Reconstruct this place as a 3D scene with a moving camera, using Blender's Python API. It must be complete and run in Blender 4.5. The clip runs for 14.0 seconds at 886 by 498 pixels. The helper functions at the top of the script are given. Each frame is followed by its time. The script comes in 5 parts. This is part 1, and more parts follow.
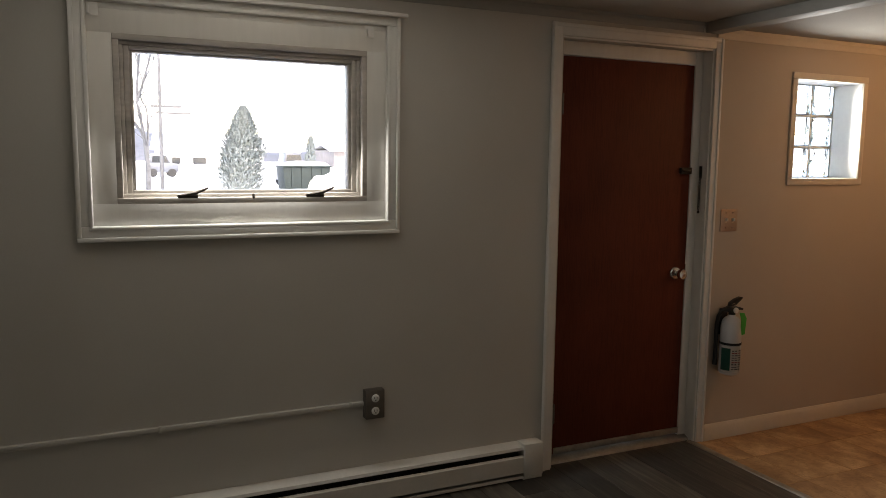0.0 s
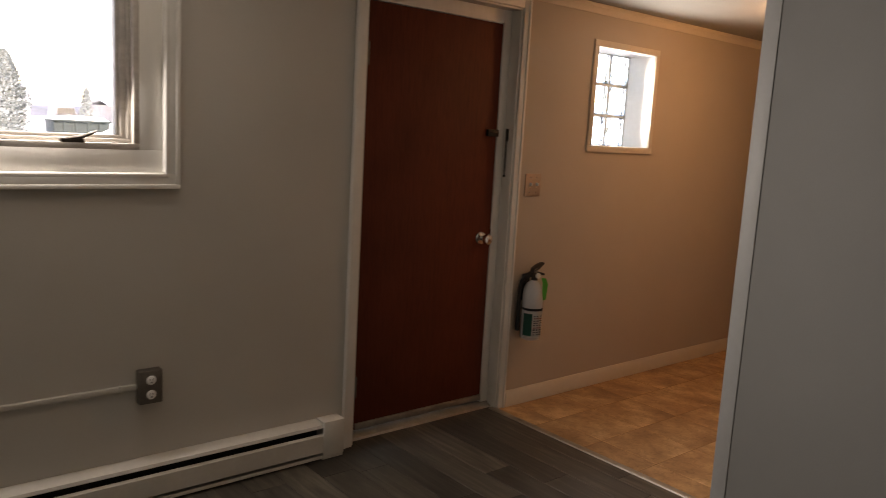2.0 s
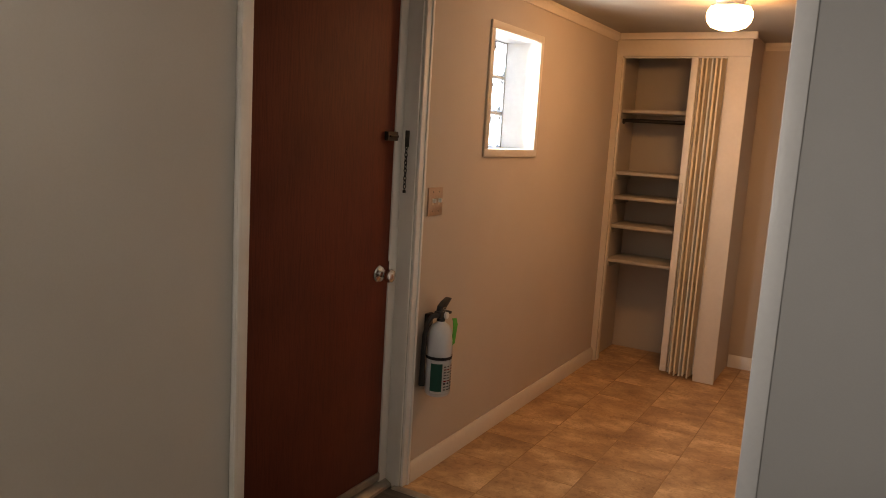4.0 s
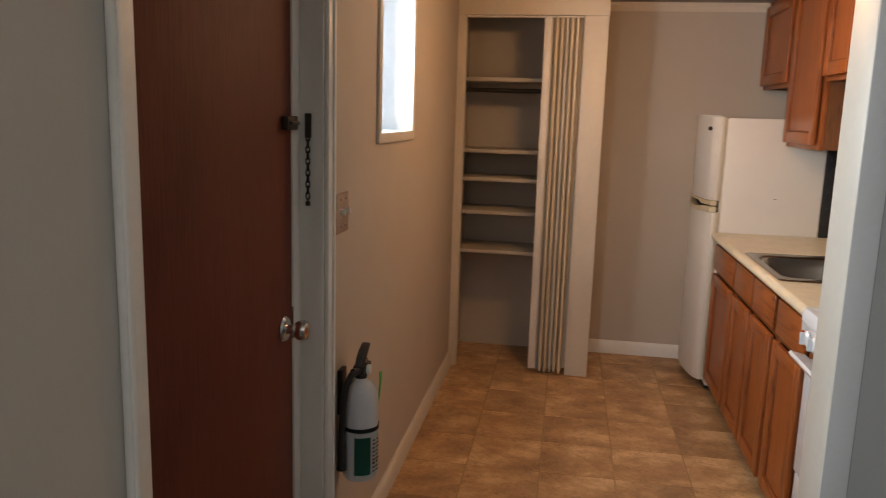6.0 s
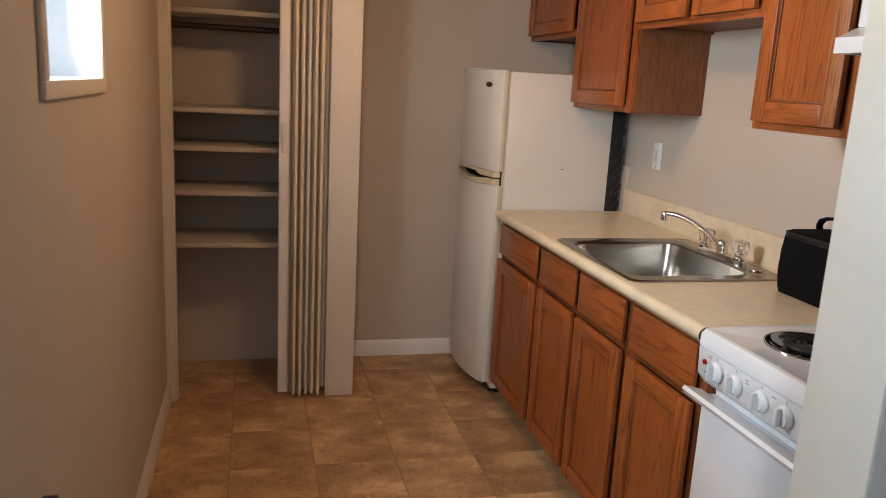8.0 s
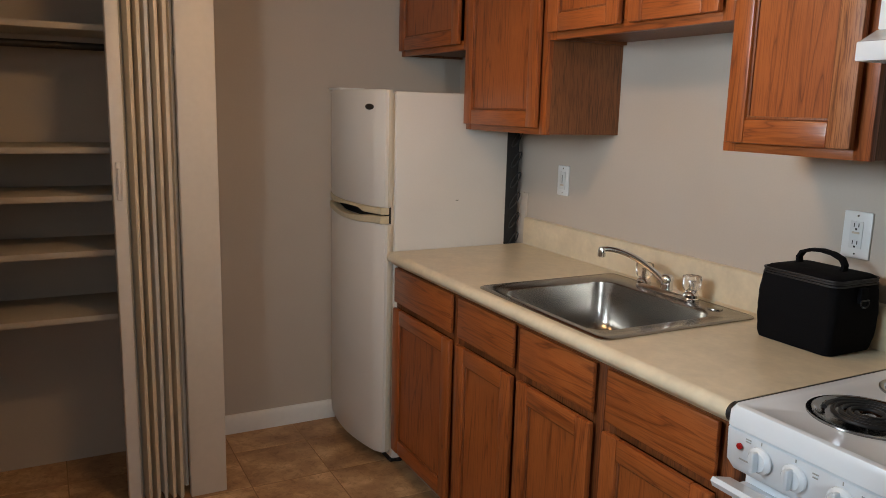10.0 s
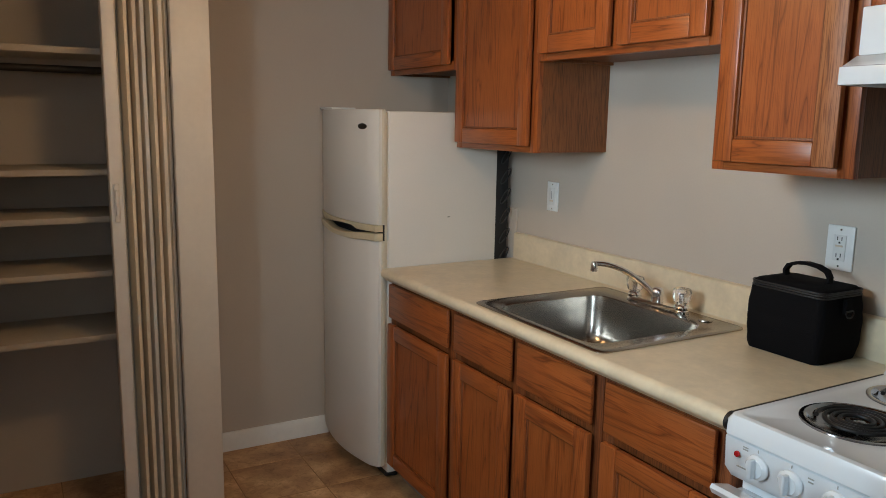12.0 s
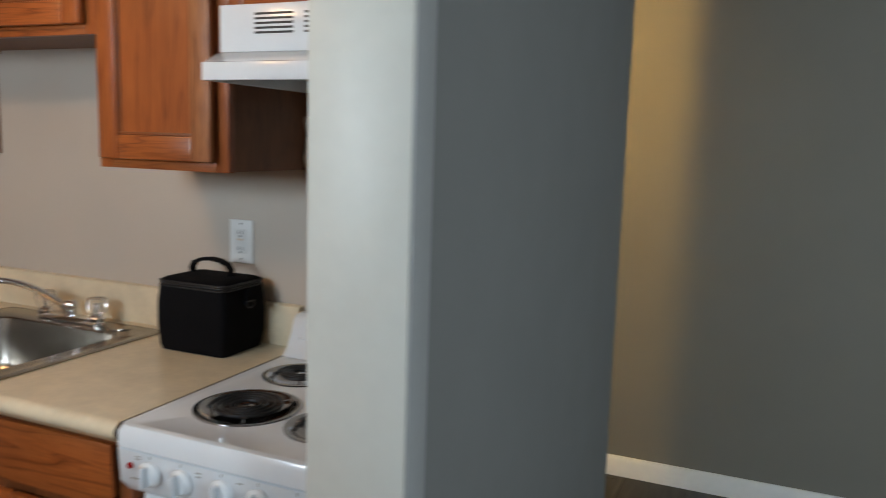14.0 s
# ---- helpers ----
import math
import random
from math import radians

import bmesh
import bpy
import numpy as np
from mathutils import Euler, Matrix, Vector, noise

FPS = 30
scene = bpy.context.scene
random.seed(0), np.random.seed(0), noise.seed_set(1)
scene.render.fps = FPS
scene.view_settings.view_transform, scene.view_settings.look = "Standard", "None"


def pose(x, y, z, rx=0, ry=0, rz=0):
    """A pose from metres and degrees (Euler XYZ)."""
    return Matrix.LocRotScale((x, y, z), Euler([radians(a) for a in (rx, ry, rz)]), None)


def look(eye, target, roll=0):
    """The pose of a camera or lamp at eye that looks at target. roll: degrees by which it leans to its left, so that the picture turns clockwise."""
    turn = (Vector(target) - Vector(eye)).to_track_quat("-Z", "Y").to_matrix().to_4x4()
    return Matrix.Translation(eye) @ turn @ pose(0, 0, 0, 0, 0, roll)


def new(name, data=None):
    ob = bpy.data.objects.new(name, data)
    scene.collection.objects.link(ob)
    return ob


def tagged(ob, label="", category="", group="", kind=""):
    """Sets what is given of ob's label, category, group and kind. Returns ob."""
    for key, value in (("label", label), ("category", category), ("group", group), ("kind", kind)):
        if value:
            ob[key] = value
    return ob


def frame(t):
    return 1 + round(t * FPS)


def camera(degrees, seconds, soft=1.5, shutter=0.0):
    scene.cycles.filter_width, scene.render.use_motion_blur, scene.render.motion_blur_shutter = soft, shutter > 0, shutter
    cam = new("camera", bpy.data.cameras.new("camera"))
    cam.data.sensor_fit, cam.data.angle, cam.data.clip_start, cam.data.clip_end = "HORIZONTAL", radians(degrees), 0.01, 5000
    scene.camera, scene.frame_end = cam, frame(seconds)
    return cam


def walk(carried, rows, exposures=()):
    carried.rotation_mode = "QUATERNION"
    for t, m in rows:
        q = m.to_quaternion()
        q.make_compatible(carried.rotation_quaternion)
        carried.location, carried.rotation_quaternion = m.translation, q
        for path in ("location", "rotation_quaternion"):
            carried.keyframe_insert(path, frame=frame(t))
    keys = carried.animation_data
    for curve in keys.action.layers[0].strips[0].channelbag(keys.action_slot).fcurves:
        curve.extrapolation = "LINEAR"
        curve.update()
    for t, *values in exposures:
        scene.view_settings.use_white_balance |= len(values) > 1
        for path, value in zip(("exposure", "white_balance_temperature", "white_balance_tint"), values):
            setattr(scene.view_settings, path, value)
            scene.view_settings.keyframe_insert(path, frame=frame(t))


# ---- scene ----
cam = camera(60.3, 14.0, soft=0.5, shutter=0.35)
PATH = [
    (0, (-0.146, 0.023, 1.514), (0.683, 1.828, 1.278), 0.7),
    (0.5, (-0.139, 0.028, 1.508), (0.725, 1.816, 1.265), 0.7),
    (1, (-0.117, 0.038, 1.509), (0.867, 1.758, 1.239), 1.3),
    (1.5, (-0.105, 0.132, 1.476), (1.039, 1.746, 1.181), 2.5),
    (2, (-0.011, 0.273, 1.454), (1.258, 1.788, 1.152), 3.2),
    (2.5, (0.148, 0.51, 1.462), (1.552, 1.902, 1.159), 3.4),
    (3, (0.187, 0.799, 1.445), (1.713, 2.057, 1.146), 3.0),
    (3.2, (0.166, 0.947, 1.454), (1.751, 2.131, 1.159), 3.2),
    (5.3, (0.525, 2.134, 1.519), (2.376, 2.817, 1.191), 1.9),
    (5.5, (0.616, 2.227, 1.521), (2.498, 2.822, 1.195), 1.6),
    (6, (0.784, 2.43, 1.5), (2.729, 2.741, 1.15), 1.7),
    (6.5, (0.932, 2.592, 1.501), (2.896, 2.6, 1.122), 2.2),
    (7, (1.211, 2.589, 1.468), (3.168, 2.426, 1.084), 2.5),
    (7.5, (1.507, 2.611, 1.46), (3.438, 2.281, 1.057), 2.8),
    (8, (1.795, 2.701, 1.463), (3.689, 2.222, 1.035), 3.1),
    (8.5, (2.064, 2.688, 1.443), (3.931, 2.114, 1.014), 3.1),
    (9, (2.291, 2.644, 1.465), (4.112, 1.939, 1.033), 2.5),
    (9.2, (2.359, 2.68, 1.463), (4.155, 1.908, 1.04), 2.4),
    (11.3, (2.388, 2.867, 1.476), (4.103, 1.897, 1.137), 1.0),
    (11.5, (2.379, 2.878, 1.479), (4.101, 1.918, 1.14), 1.0),
    (12, (2.364, 2.88, 1.489), (4.082, 1.911, 1.157), 1.0),
    (12.5, (2.358, 2.858, 1.478), (4.001, 1.762, 1.159), 1.2),
    (13, (2.342, 2.799, 1.464), (3.792, 1.456, 1.159), 1.3),
    (13.5, (2.315, 2.732, 1.462), (3.455, 1.116, 1.165), 1.7),
    (14, (2.256, 2.679, 1.461), (3.037, 0.859, 1.184), 1.7),
]
EXPOSURES = [(0, 3.85, 8500, 18), (1, 3.8, 8600, 18), (1.5, 3.84, 9000, 22), (2, 4.15, 9600, 26), (3, 4.55, 10800, 30), (5.5, 4.75, 7000, 15), (6, 4.6, 7600, 17), (7, 4.68, 7500, 16), (8, 4.55, 7100, 15), (9, 4.27, 6850, 13),
             (11.5, 4.26, 6450, 4), (12.5, 4.25, 6150, 3), (13.2, 4.27, 5850, 2), (14, 4.15, 6600, 8)]
walk(cam, [(t, look(eye, target, roll)) for t, eye, target, roll in PATH], EXPOSURES)

# ---- light ----
world = bpy.data.worlds.new("overcast_sky")
scene.world = world
world.use_nodes = True
wn = world.node_tree.nodes
sky = wn.new("ShaderNodeTexSky")
sky.sky_type, sky.sun_disc = "NISHITA", False
sky.sun_elevation, sky.sun_rotation = radians(38), radians(200)
sky.air_density, sky.dust_density, sky.ozone_density = 1.0, 0.6, 2.0
wn["Background"].inputs["Strength"].default_value = 0.085
world.node_tree.links.new(sky.outputs["Color"], wn["Background"].inputs["Color"])

sun_data = bpy.data.lights.new("sun", "SUN")
sun_data.energy, sun_data.angle, sun_data.color = 0.7, radians(20), (1.0, 0.97, 0.92)
sun = new("sun", sun_data)
sun.matrix_world = look((0, -8, 14), (0, 9, 0))
LAMP_KITCHEN, LAMP_HALL = 2.45, 50.0


def window_light(name, at, w, h, watts, fall, spread):
    """The sky's light in a window's opening, shining into the room."""
    d = bpy.data.lights.new(name, "AREA")
    d.shape, d.size, d.size_y, d.energy, d.color = "RECTANGLE", w, h, watts, (0.76, 0.89, 1.0)
    d.spread = radians(spread)
    new(name, d).matrix_world = look(at, (at[0], at[1] - 1, at[2] - fall))


window_light("window_daylight", (0.418, 3.062, 1.638), 0.80, 0.46, 3.5, 0.22, 180)
window_light("block_daylight", (3.635, 3.165, 1.70), 0.42, 0.42, 0.76, 0.0, 150)


# ---- materials ----
def nodes_of(name):
    m = bpy.data.materials.new(name)
    m.use_nodes = True
    nt = m.node_tree
    return m, nt, nt.nodes["Principled BSDF"]


def ramp(nt, fac, stops):
    r = nt.nodes.new("ShaderNodeValToRGB")
    while len(r.color_ramp.elements) < len(stops):
        r.color_ramp.elements.new(0.5)
    for e, (p, c) in zip(r.color_ramp.elements, stops):
        e.position, e.color = p, (*c, 1)
    nt.links.new(fac, r.inputs["Fac"])
    return r.outputs["Color"]


def coords(nt, scale=(1, 1, 1)):
    tc, mp = nt.nodes.new("ShaderNodeTexCoord"), nt.nodes.new("ShaderNodeMapping")
    mp.inputs["Scale"].default_value = scale
    nt.links.new(tc.outputs["Object"], mp.inputs["Vector"])
    return mp.outputs["Vector"]


def noise_tex(nt, vec, scale, detail=4.0, rough=0.55, distort=0.0):
    n = nt.nodes.new("ShaderNodeTexNoise")
    n.inputs["Scale"].default_value, n.inputs["Detail"].default_value = scale, detail
    n.inputs["Roughness"].default_value, n.inputs["Distortion"].default_value = rough, distort
    nt.links.new(vec, n.inputs["Vector"])
    return n.outputs["Fac"]


def mix(nt, a, b, fac, blend="MULTIPLY"):
    m = nt.nodes.new("ShaderNodeMix")
    m.data_type, m.blend_type = "RGBA", blend
    if isinstance(fac, float):
        m.inputs["Factor"].default_value = fac
    else:
        nt.links.new(fac, m.inputs["Factor"])
    for s, v in ((6, a), (7, b)):
        if isinstance(v, tuple):
            m.inputs[s].default_value = (*v, 1)
        else:
            nt.links.new(v, m.inputs[s])
    return m.outputs[2]


def add_bump(nt, bsdf, height, strength, distance=0.002):
    b = nt.nodes.new("ShaderNodeBump")
    b.inputs["Strength"].default_value, b.inputs["Distance"].default_value = strength, distance
    nt.links.new(height, b.inputs["Height"])
    nt.links.new(b.outputs["Normal"], bsdf.inputs["Normal"])


def shades(base, spread):
    return tuple(max(0.0, c * (1 - spread)) for c in base), tuple(min(1.0, c * (1 + spread)) for c in base)


def plain(name, base, rough=0.5, metal=0.0, spread=0.06, fine=60.0, coarse=2.5, bump=0.1, stretch=(1, 1, 1), coat=0.0, spec=0.5):
    """Paint, plastic, metal: soft stains at large scale, grain and relief at small scale."""
    m, nt, b = nodes_of(name)
    v = coords(nt, stretch)
    lo, hi = shades(base, spread)
    big = ramp(nt, noise_tex(nt, v, coarse, 3), [(0.3, lo), (0.7, hi)])
    f = noise_tex(nt, v, fine, 5)
    small = ramp(nt, f, [(0.3, (1 - spread,) * 3), (0.7, (1, 1, 1))])
    nt.links.new(mix(nt, big, small, 1.0), b.inputs["Base Color"])
    r = nt.nodes.new("ShaderNodeMapRange")
    r.inputs["To Min"].default_value, r.inputs["To Max"].default_value = max(0.02, rough - 0.07), min(1, rough + 0.07)
    nt.links.new(noise_tex(nt, v, coarse * 3, 4), r.inputs["Value"])
    nt.links.new(r.outputs["Result"], b.inputs["Roughness"])
    b.inputs["Metallic"].default_value = metal
    b.inputs["Coat Weight"].default_value = coat
    b.inputs["Specular IOR Level"].default_value = spec
    if bump:
        add_bump(nt, b, f, bump)
    return m


def oak(name, axis, dark, mid, light, rough=0.38, rings=12.0, pore=0.8):
    """Oiled oak with pores and flame along one axis."""
    m, nt, b = nodes_of(name)
    st = [19.0, 19.0, 19.0]
    st[axis] = 1.25
    v = coords(nt, tuple(st))
    info = nt.nodes.new("ShaderNodeObjectInfo")
    sh = nt.nodes.new("ShaderNodeVectorMath")
    sh.operation = "MULTIPLY_ADD"
    cx = nt.nodes.new("ShaderNodeCombineXYZ")
    for k in range(3):
        nt.links.new(info.outputs["Random"], cx.inputs[k])
    nt.links.new(cx.outputs[0], sh.inputs[0])
    sh.inputs[1].default_value = (31, 17, 23)
    nt.links.new(v, sh.inputs[2])
    w = nt.nodes.new("ShaderNodeTexNoise")
    w.inputs["Scale"].default_value, w.inputs["Detail"].default_value, w.inputs["Distortion"].default_value = 1.1, 2.0, 0.6
    nt.links.new(sh.outputs[0], w.inputs["Vector"])
    mul = nt.nodes.new("ShaderNodeMath")
    mul.operation, mul.inputs[1].default_value = "MULTIPLY", rings
    nt.links.new(w.outputs["Fac"], mul.inputs[0])
    fr = nt.nodes.new("ShaderNodeMath")
    fr.operation, fr.inputs[1].default_value = "PINGPONG", 1.0
    nt.links.new(mul.outputs[0], fr.inputs[0])
    col = ramp(nt, fr.outputs[0], [(0.0, dark), (0.10, mid), (0.42, light), (1.0, shades(light, 0.08)[0])])
    st2 = [380.0, 380.0, 380.0]
    st2[axis] = 13.0
    pores = noise_tex(nt, coords(nt, tuple(st2)), 1.0, 3)
    col = mix(nt, col, ramp(nt, pores, [(0.38, (0.42, 0.33, 0.27)), (0.52, (1, 1, 1))]), pore)
    blot = noise_tex(nt, coords(nt), 3.0, 3)
    col = mix(nt, col, ramp(nt, blot, [(0.3, (0.8, 0.78, 0.76)), (0.7, (1.08, 1.06, 1.04))]), 1.0)
    nt.links.new(col, b.inputs["Base Color"])
    b.inputs["Roughness"].default_value = rough
    add_bump(nt, b, pores, 0.25, 0.001)
    return m


def brushed(name, base, rough):
    """Satin steel: even gloss with fine drawn lines along x."""
    m, nt, b = nodes_of(name)
    lines = noise_tex(nt, coords(nt, (6, 420, 420)), 1.0, 2)
    lo, hi = shades(base, 0.07)
    nt.links.new(ramp(nt, lines, [(0.3, lo), (0.7, hi)]), b.inputs["Base Color"])
    b.inputs["Metallic"].default_value, b.inputs["Roughness"].default_value = 1.0, rough
    b.inputs["Anisotropic"].default_value = 0.35
    return m


def glow(name, color, strength):
    m, nt, b = nodes_of(name)
    b.inputs["Base Color"].default_value = (*color, 1)
    b.inputs["Emission Color"].default_value = (*color, 1)
    b.inputs["Emission Strength"].default_value = strength
    return m


def glass(name, rough=0.0, bump=0.0, scale=18.0, tint=(1, 1, 1)):
    m, nt, b = nodes_of(name)
    b.inputs["Base Color"].default_value = (*tint, 1)
    b.inputs["Transmission Weight"].default_value, b.inputs["Roughness"].default_value = 1.0, rough
    b.inputs["IOR"].default_value = 1.45
    if bump:
        add_bump(nt, b, noise_tex(nt, coords(nt), scale, 1, 0.4, 1.2), bump, 0.02)
    return m


def hazed_leaf(name):
    """Dark green leaf, paled in noise patches to stand in for haze and glare."""
    m, nt, b = nodes_of(name)
    v = coords(nt)
    big, fine = noise_tex(nt, v, 2.2, 3), noise_tex(nt, v, 16.0, 4)
    leaf = ramp(nt, big, [(0.3, (0.035, 0.055, 0.045)), (0.7, (0.085, 0.105, 0.090))])
    nt.links.new(mix(nt, leaf, (0.62, 0.66, 0.68), ramp(nt, fine, [(0.40, (0.10, 0.10, 0.10)), (0.75, (0.50, 0.50, 0.50))]), "MIX"), b.inputs["Base Color"])
    b.inputs["Roughness"].default_value = 0.85
    return m


OAK = dict(dark=(0.165, 0.040, 0.010), mid=(0.265, 0.069, 0.0165), light=(0.355, 0.098, 0.0235), rough=0.33, rings=10.0, pore=0.42)
M = {
    "wall": plain("greige_wall_paint", (0.55, 0.53, 0.495), 0.75, spread=0.03, fine=160, bump=0.12),
    "kwall": plain("beige_wall_paint", (0.515, 0.455, 0.39), 0.72, spread=0.03, fine=160, bump=0.12),
    # Grey paint, its colour lowered further to carry the wall's weak light.
    "divider": plain("dimmed_grey_wall_paint", (0.20, 0.20, 0.194), 0.7, spread=0.03, fine=160, bump=0.12),
    # South wall grey, lowered and warmed in colour for its dimmer, warmer light.
    "swall": plain("shaded_warm_grey_wall_paint", (0.205, 0.190, 0.157), 0.7, spread=0.03, fine=160, bump=0.12),
    "ceiling": plain("textured_ceiling_paint", (0.36, 0.345, 0.31), 0.8, spread=0.07, fine=110, bump=1.0),
    "lceiling": plain("painted_panel_ceiling", (0.45, 0.42, 0.38), 0.85, spread=0.04, fine=90, bump=0.3),
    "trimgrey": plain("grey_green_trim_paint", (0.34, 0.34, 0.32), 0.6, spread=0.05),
    "casing": plain("pale_grey_trim_paint", (0.35, 0.354, 0.35), 0.5, spread=0.04),
    "white": plain("white_trim_paint", (0.80, 0.79, 0.76), 0.42, spread=0.05, fine=35, bump=0.12),
    "board": plain("white_painted_board", (0.78, 0.76, 0.72), 0.5, spread=0.06, fine=30, bump=0.2, stretch=(1, 1, 0.15)),
    "btrim": plain("beige_trim_paint", (0.68, 0.62, 0.53), 0.5, spread=0.04, fine=40),
    # Closet paint darkened to carry the shade beneath the shelves.
    "closet": plain("shaded_closet_paint", (0.33, 0.308, 0.248), 0.7, spread=0.05, fine=120),
    "shelf": plain("shelf_paint", (0.52, 0.47, 0.40), 0.55, spread=0.06),
    # One vinyl in two colours: grey for daylit folds, yellow for lamplit ones.
    "greyfold": plain("daylit_vinyl_fold", (0.64, 0.61, 0.56), 0.5, spread=0.06),
    "fold": plain("lamplit_vinyl_fold", (0.72, 0.62, 0.47), 0.5, spread=0.08),
    "sash": plain("weathered_sash", (0.50, 0.46, 0.42), 0.6, spread=0.22, fine=45, coarse=9, stretch=(0.3, 1, 1)),
    "door": oak("stained_door_veneer", 2, (0.134, 0.029, 0.015), (0.143, 0.031, 0.016), (0.150, 0.033, 0.017), 0.62, 5.0, 0.35),
    "oakv": oak("oak_upright_grain", 2, **OAK),
    "oakh": oak("oak_level_grain", 0, **OAK),
    # Carcass oak; also the painted shade in gaps round doors and drawers.
    "oakdark": oak("oak_carcass_and_gap_shade", 2, (0.12, 0.034, 0.009), (0.18, 0.052, 0.013), (0.23, 0.068, 0.017), 0.5),
    "bleached": oak("bleached_oak", 2, (0.24, 0.080, 0.024), (0.35, 0.128, 0.042), (0.40, 0.155, 0.055), 0.5),
    "oakside": oak("oak_side_veneer", 2, (0.15, 0.052, 0.016), (0.19, 0.068, 0.021), (0.225, 0.082, 0.026), 0.5),
    "counter": plain("cream_laminate", (0.70, 0.595, 0.425), 0.33, spread=0.08, fine=60, coarse=14, bump=0.02),
    # White enamel with the blue of daylight put into its base colour.
    "appliance": plain("daylit_white_enamel", (0.74, 0.775, 0.81), 0.22, spread=0.02, fine=30, bump=0.02, coat=0.3),
    "grip": plain("pale_grey_plastic", (0.60, 0.64, 0.68), 0.4, spread=0.03),
    "fridge": plain("aged_white_enamel", (0.70, 0.67, 0.62), 0.36, spread=0.03, fine=220, bump=0.12),
    "cream": plain("yellowed_plastic", (0.62, 0.53, 0.36), 0.45, spread=0.12),
    "edgetrim": plain("aged_edge_strip", (0.62, 0.56, 0.45), 0.45, spread=0.06),
    "jamb": plain("off_white_jamb_paint", (0.61, 0.605, 0.55), 0.45, spread=0.04, fine=30, bump=0.15),
    "chrome": plain("chrome", (0.78, 0.78, 0.78), 0.08, 1.0, spread=0.03, bump=0.0),
    "nickel": plain("worn_nickel", (0.68, 0.68, 0.67), 0.2, 1.0, spread=0.12),
    "iron": plain("dark_bronze_metal", (0.05, 0.042, 0.035), 0.5, 0.7, spread=0.2),
    "coil": plain("burner_coil", (0.035, 0.035, 0.037), 0.42, 0.5, spread=0.2),
    "pan": plain("dark_chrome_pan", (0.42, 0.42, 0.43), 0.10, 1.0, spread=0.15, coarse=20),
    "black": plain("black_plastic", (0.009, 0.009, 0.010), 0.5, spread=0.2),
    "cloth": plain("black_nylon", (0.005, 0.005, 0.0065), 0.9, spread=0.3, fine=500, bump=0.4, spec=0.12),
    "plate": plain("ivory_plate", (0.66, 0.55, 0.42), 0.4, spread=0.05),
    "brass": plain("brushed_plate", (0.56, 0.45, 0.36), 0.42, 1.0, spread=0.12),
    "boxmetal": plain("dull_steel_box", (0.17, 0.15, 0.13), 0.45, 0.6, spread=0.15),
    "wplate": plain("white_plate", (0.78, 0.78, 0.76), 0.35, spread=0.03),
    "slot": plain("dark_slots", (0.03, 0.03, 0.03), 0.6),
    "alu": plain("aluminium_strip", (0.40, 0.365, 0.32), 0.42, 0.75, spread=0.16, fine=60, coarse=12),
    "rubber": plain("grey_cove_base", (0.38, 0.37, 0.35), 0.6, spread=0.15, coarse=8),
    "cylinder": plain("pale_grey_enamel", (0.55, 0.55, 0.56), 0.35, spread=0.04),
    "green": plain("green_label", (0.012, 0.12, 0.085), 0.5, spread=0.1),
    "tag": plain("bright_green_tag", (0.03, 0.42, 0.06), 0.6, spread=0.08),
    "label": plain("white_label", (0.72, 0.72, 0.70), 0.5, spread=0.03),
    "red": plain("red_lamp_lens", (0.35, 0.01, 0.012), 0.2, spread=0.1),
    "heater": plain("heater_enamel", (0.66, 0.64, 0.60), 0.4, spread=0.06, coarse=5),
    "glass": glass("window_glass"),
    "block": glass("glass_block", 0.05, 0.75, 12.0, (0.80, 0.88, 0.88)),
    "acrylic": glass("clear_acrylic", 0.06, 0.2, 60.0),
    "mortar": plain("mortar", (0.68, 0.66, 0.61), 0.9, spread=0.1),
    "lampk": glow("lit_lamp_glass", (1.0, 0.575, 0.265), LAMP_KITCHEN),
    "lamph": glow("lit_bulb", (1.0, 0.62, 0.18), LAMP_HALL),
    "snow": plain("snow", (0.86, 0.88, 0.90), 0.8, spread=0.05, fine=3, coarse=0.08, bump=0.3),
    "foliage": hazed_leaf("haze_paled_arborvitae_leaf"),
    "bark": plain("bark", (0.105, 0.108, 0.115), 0.9, spread=0.3, fine=20),
    "siding": plain("pale_siding", (0.70, 0.70, 0.70), 0.7, spread=0.06, fine=8),
    "garage": plain("brown_siding", (0.24, 0.21, 0.20), 0.8, spread=0.15),
    "hill": plain("bare_woods", (0.11, 0.118, 0.14), 0.95, spread=0.35, fine=0.6, coarse=0.06),
    "carpaint": plain("blue_grey_car_paint", (0.09, 0.10, 0.12), 0.35, spread=0.1),
    "carpaint2": plain("dark_green_steel", (0.010, 0.020, 0.020), 0.75, spread=0.1),
    "carglass": plain("dark_car_glass", (0.03, 0.035, 0.04), 0.1),
}


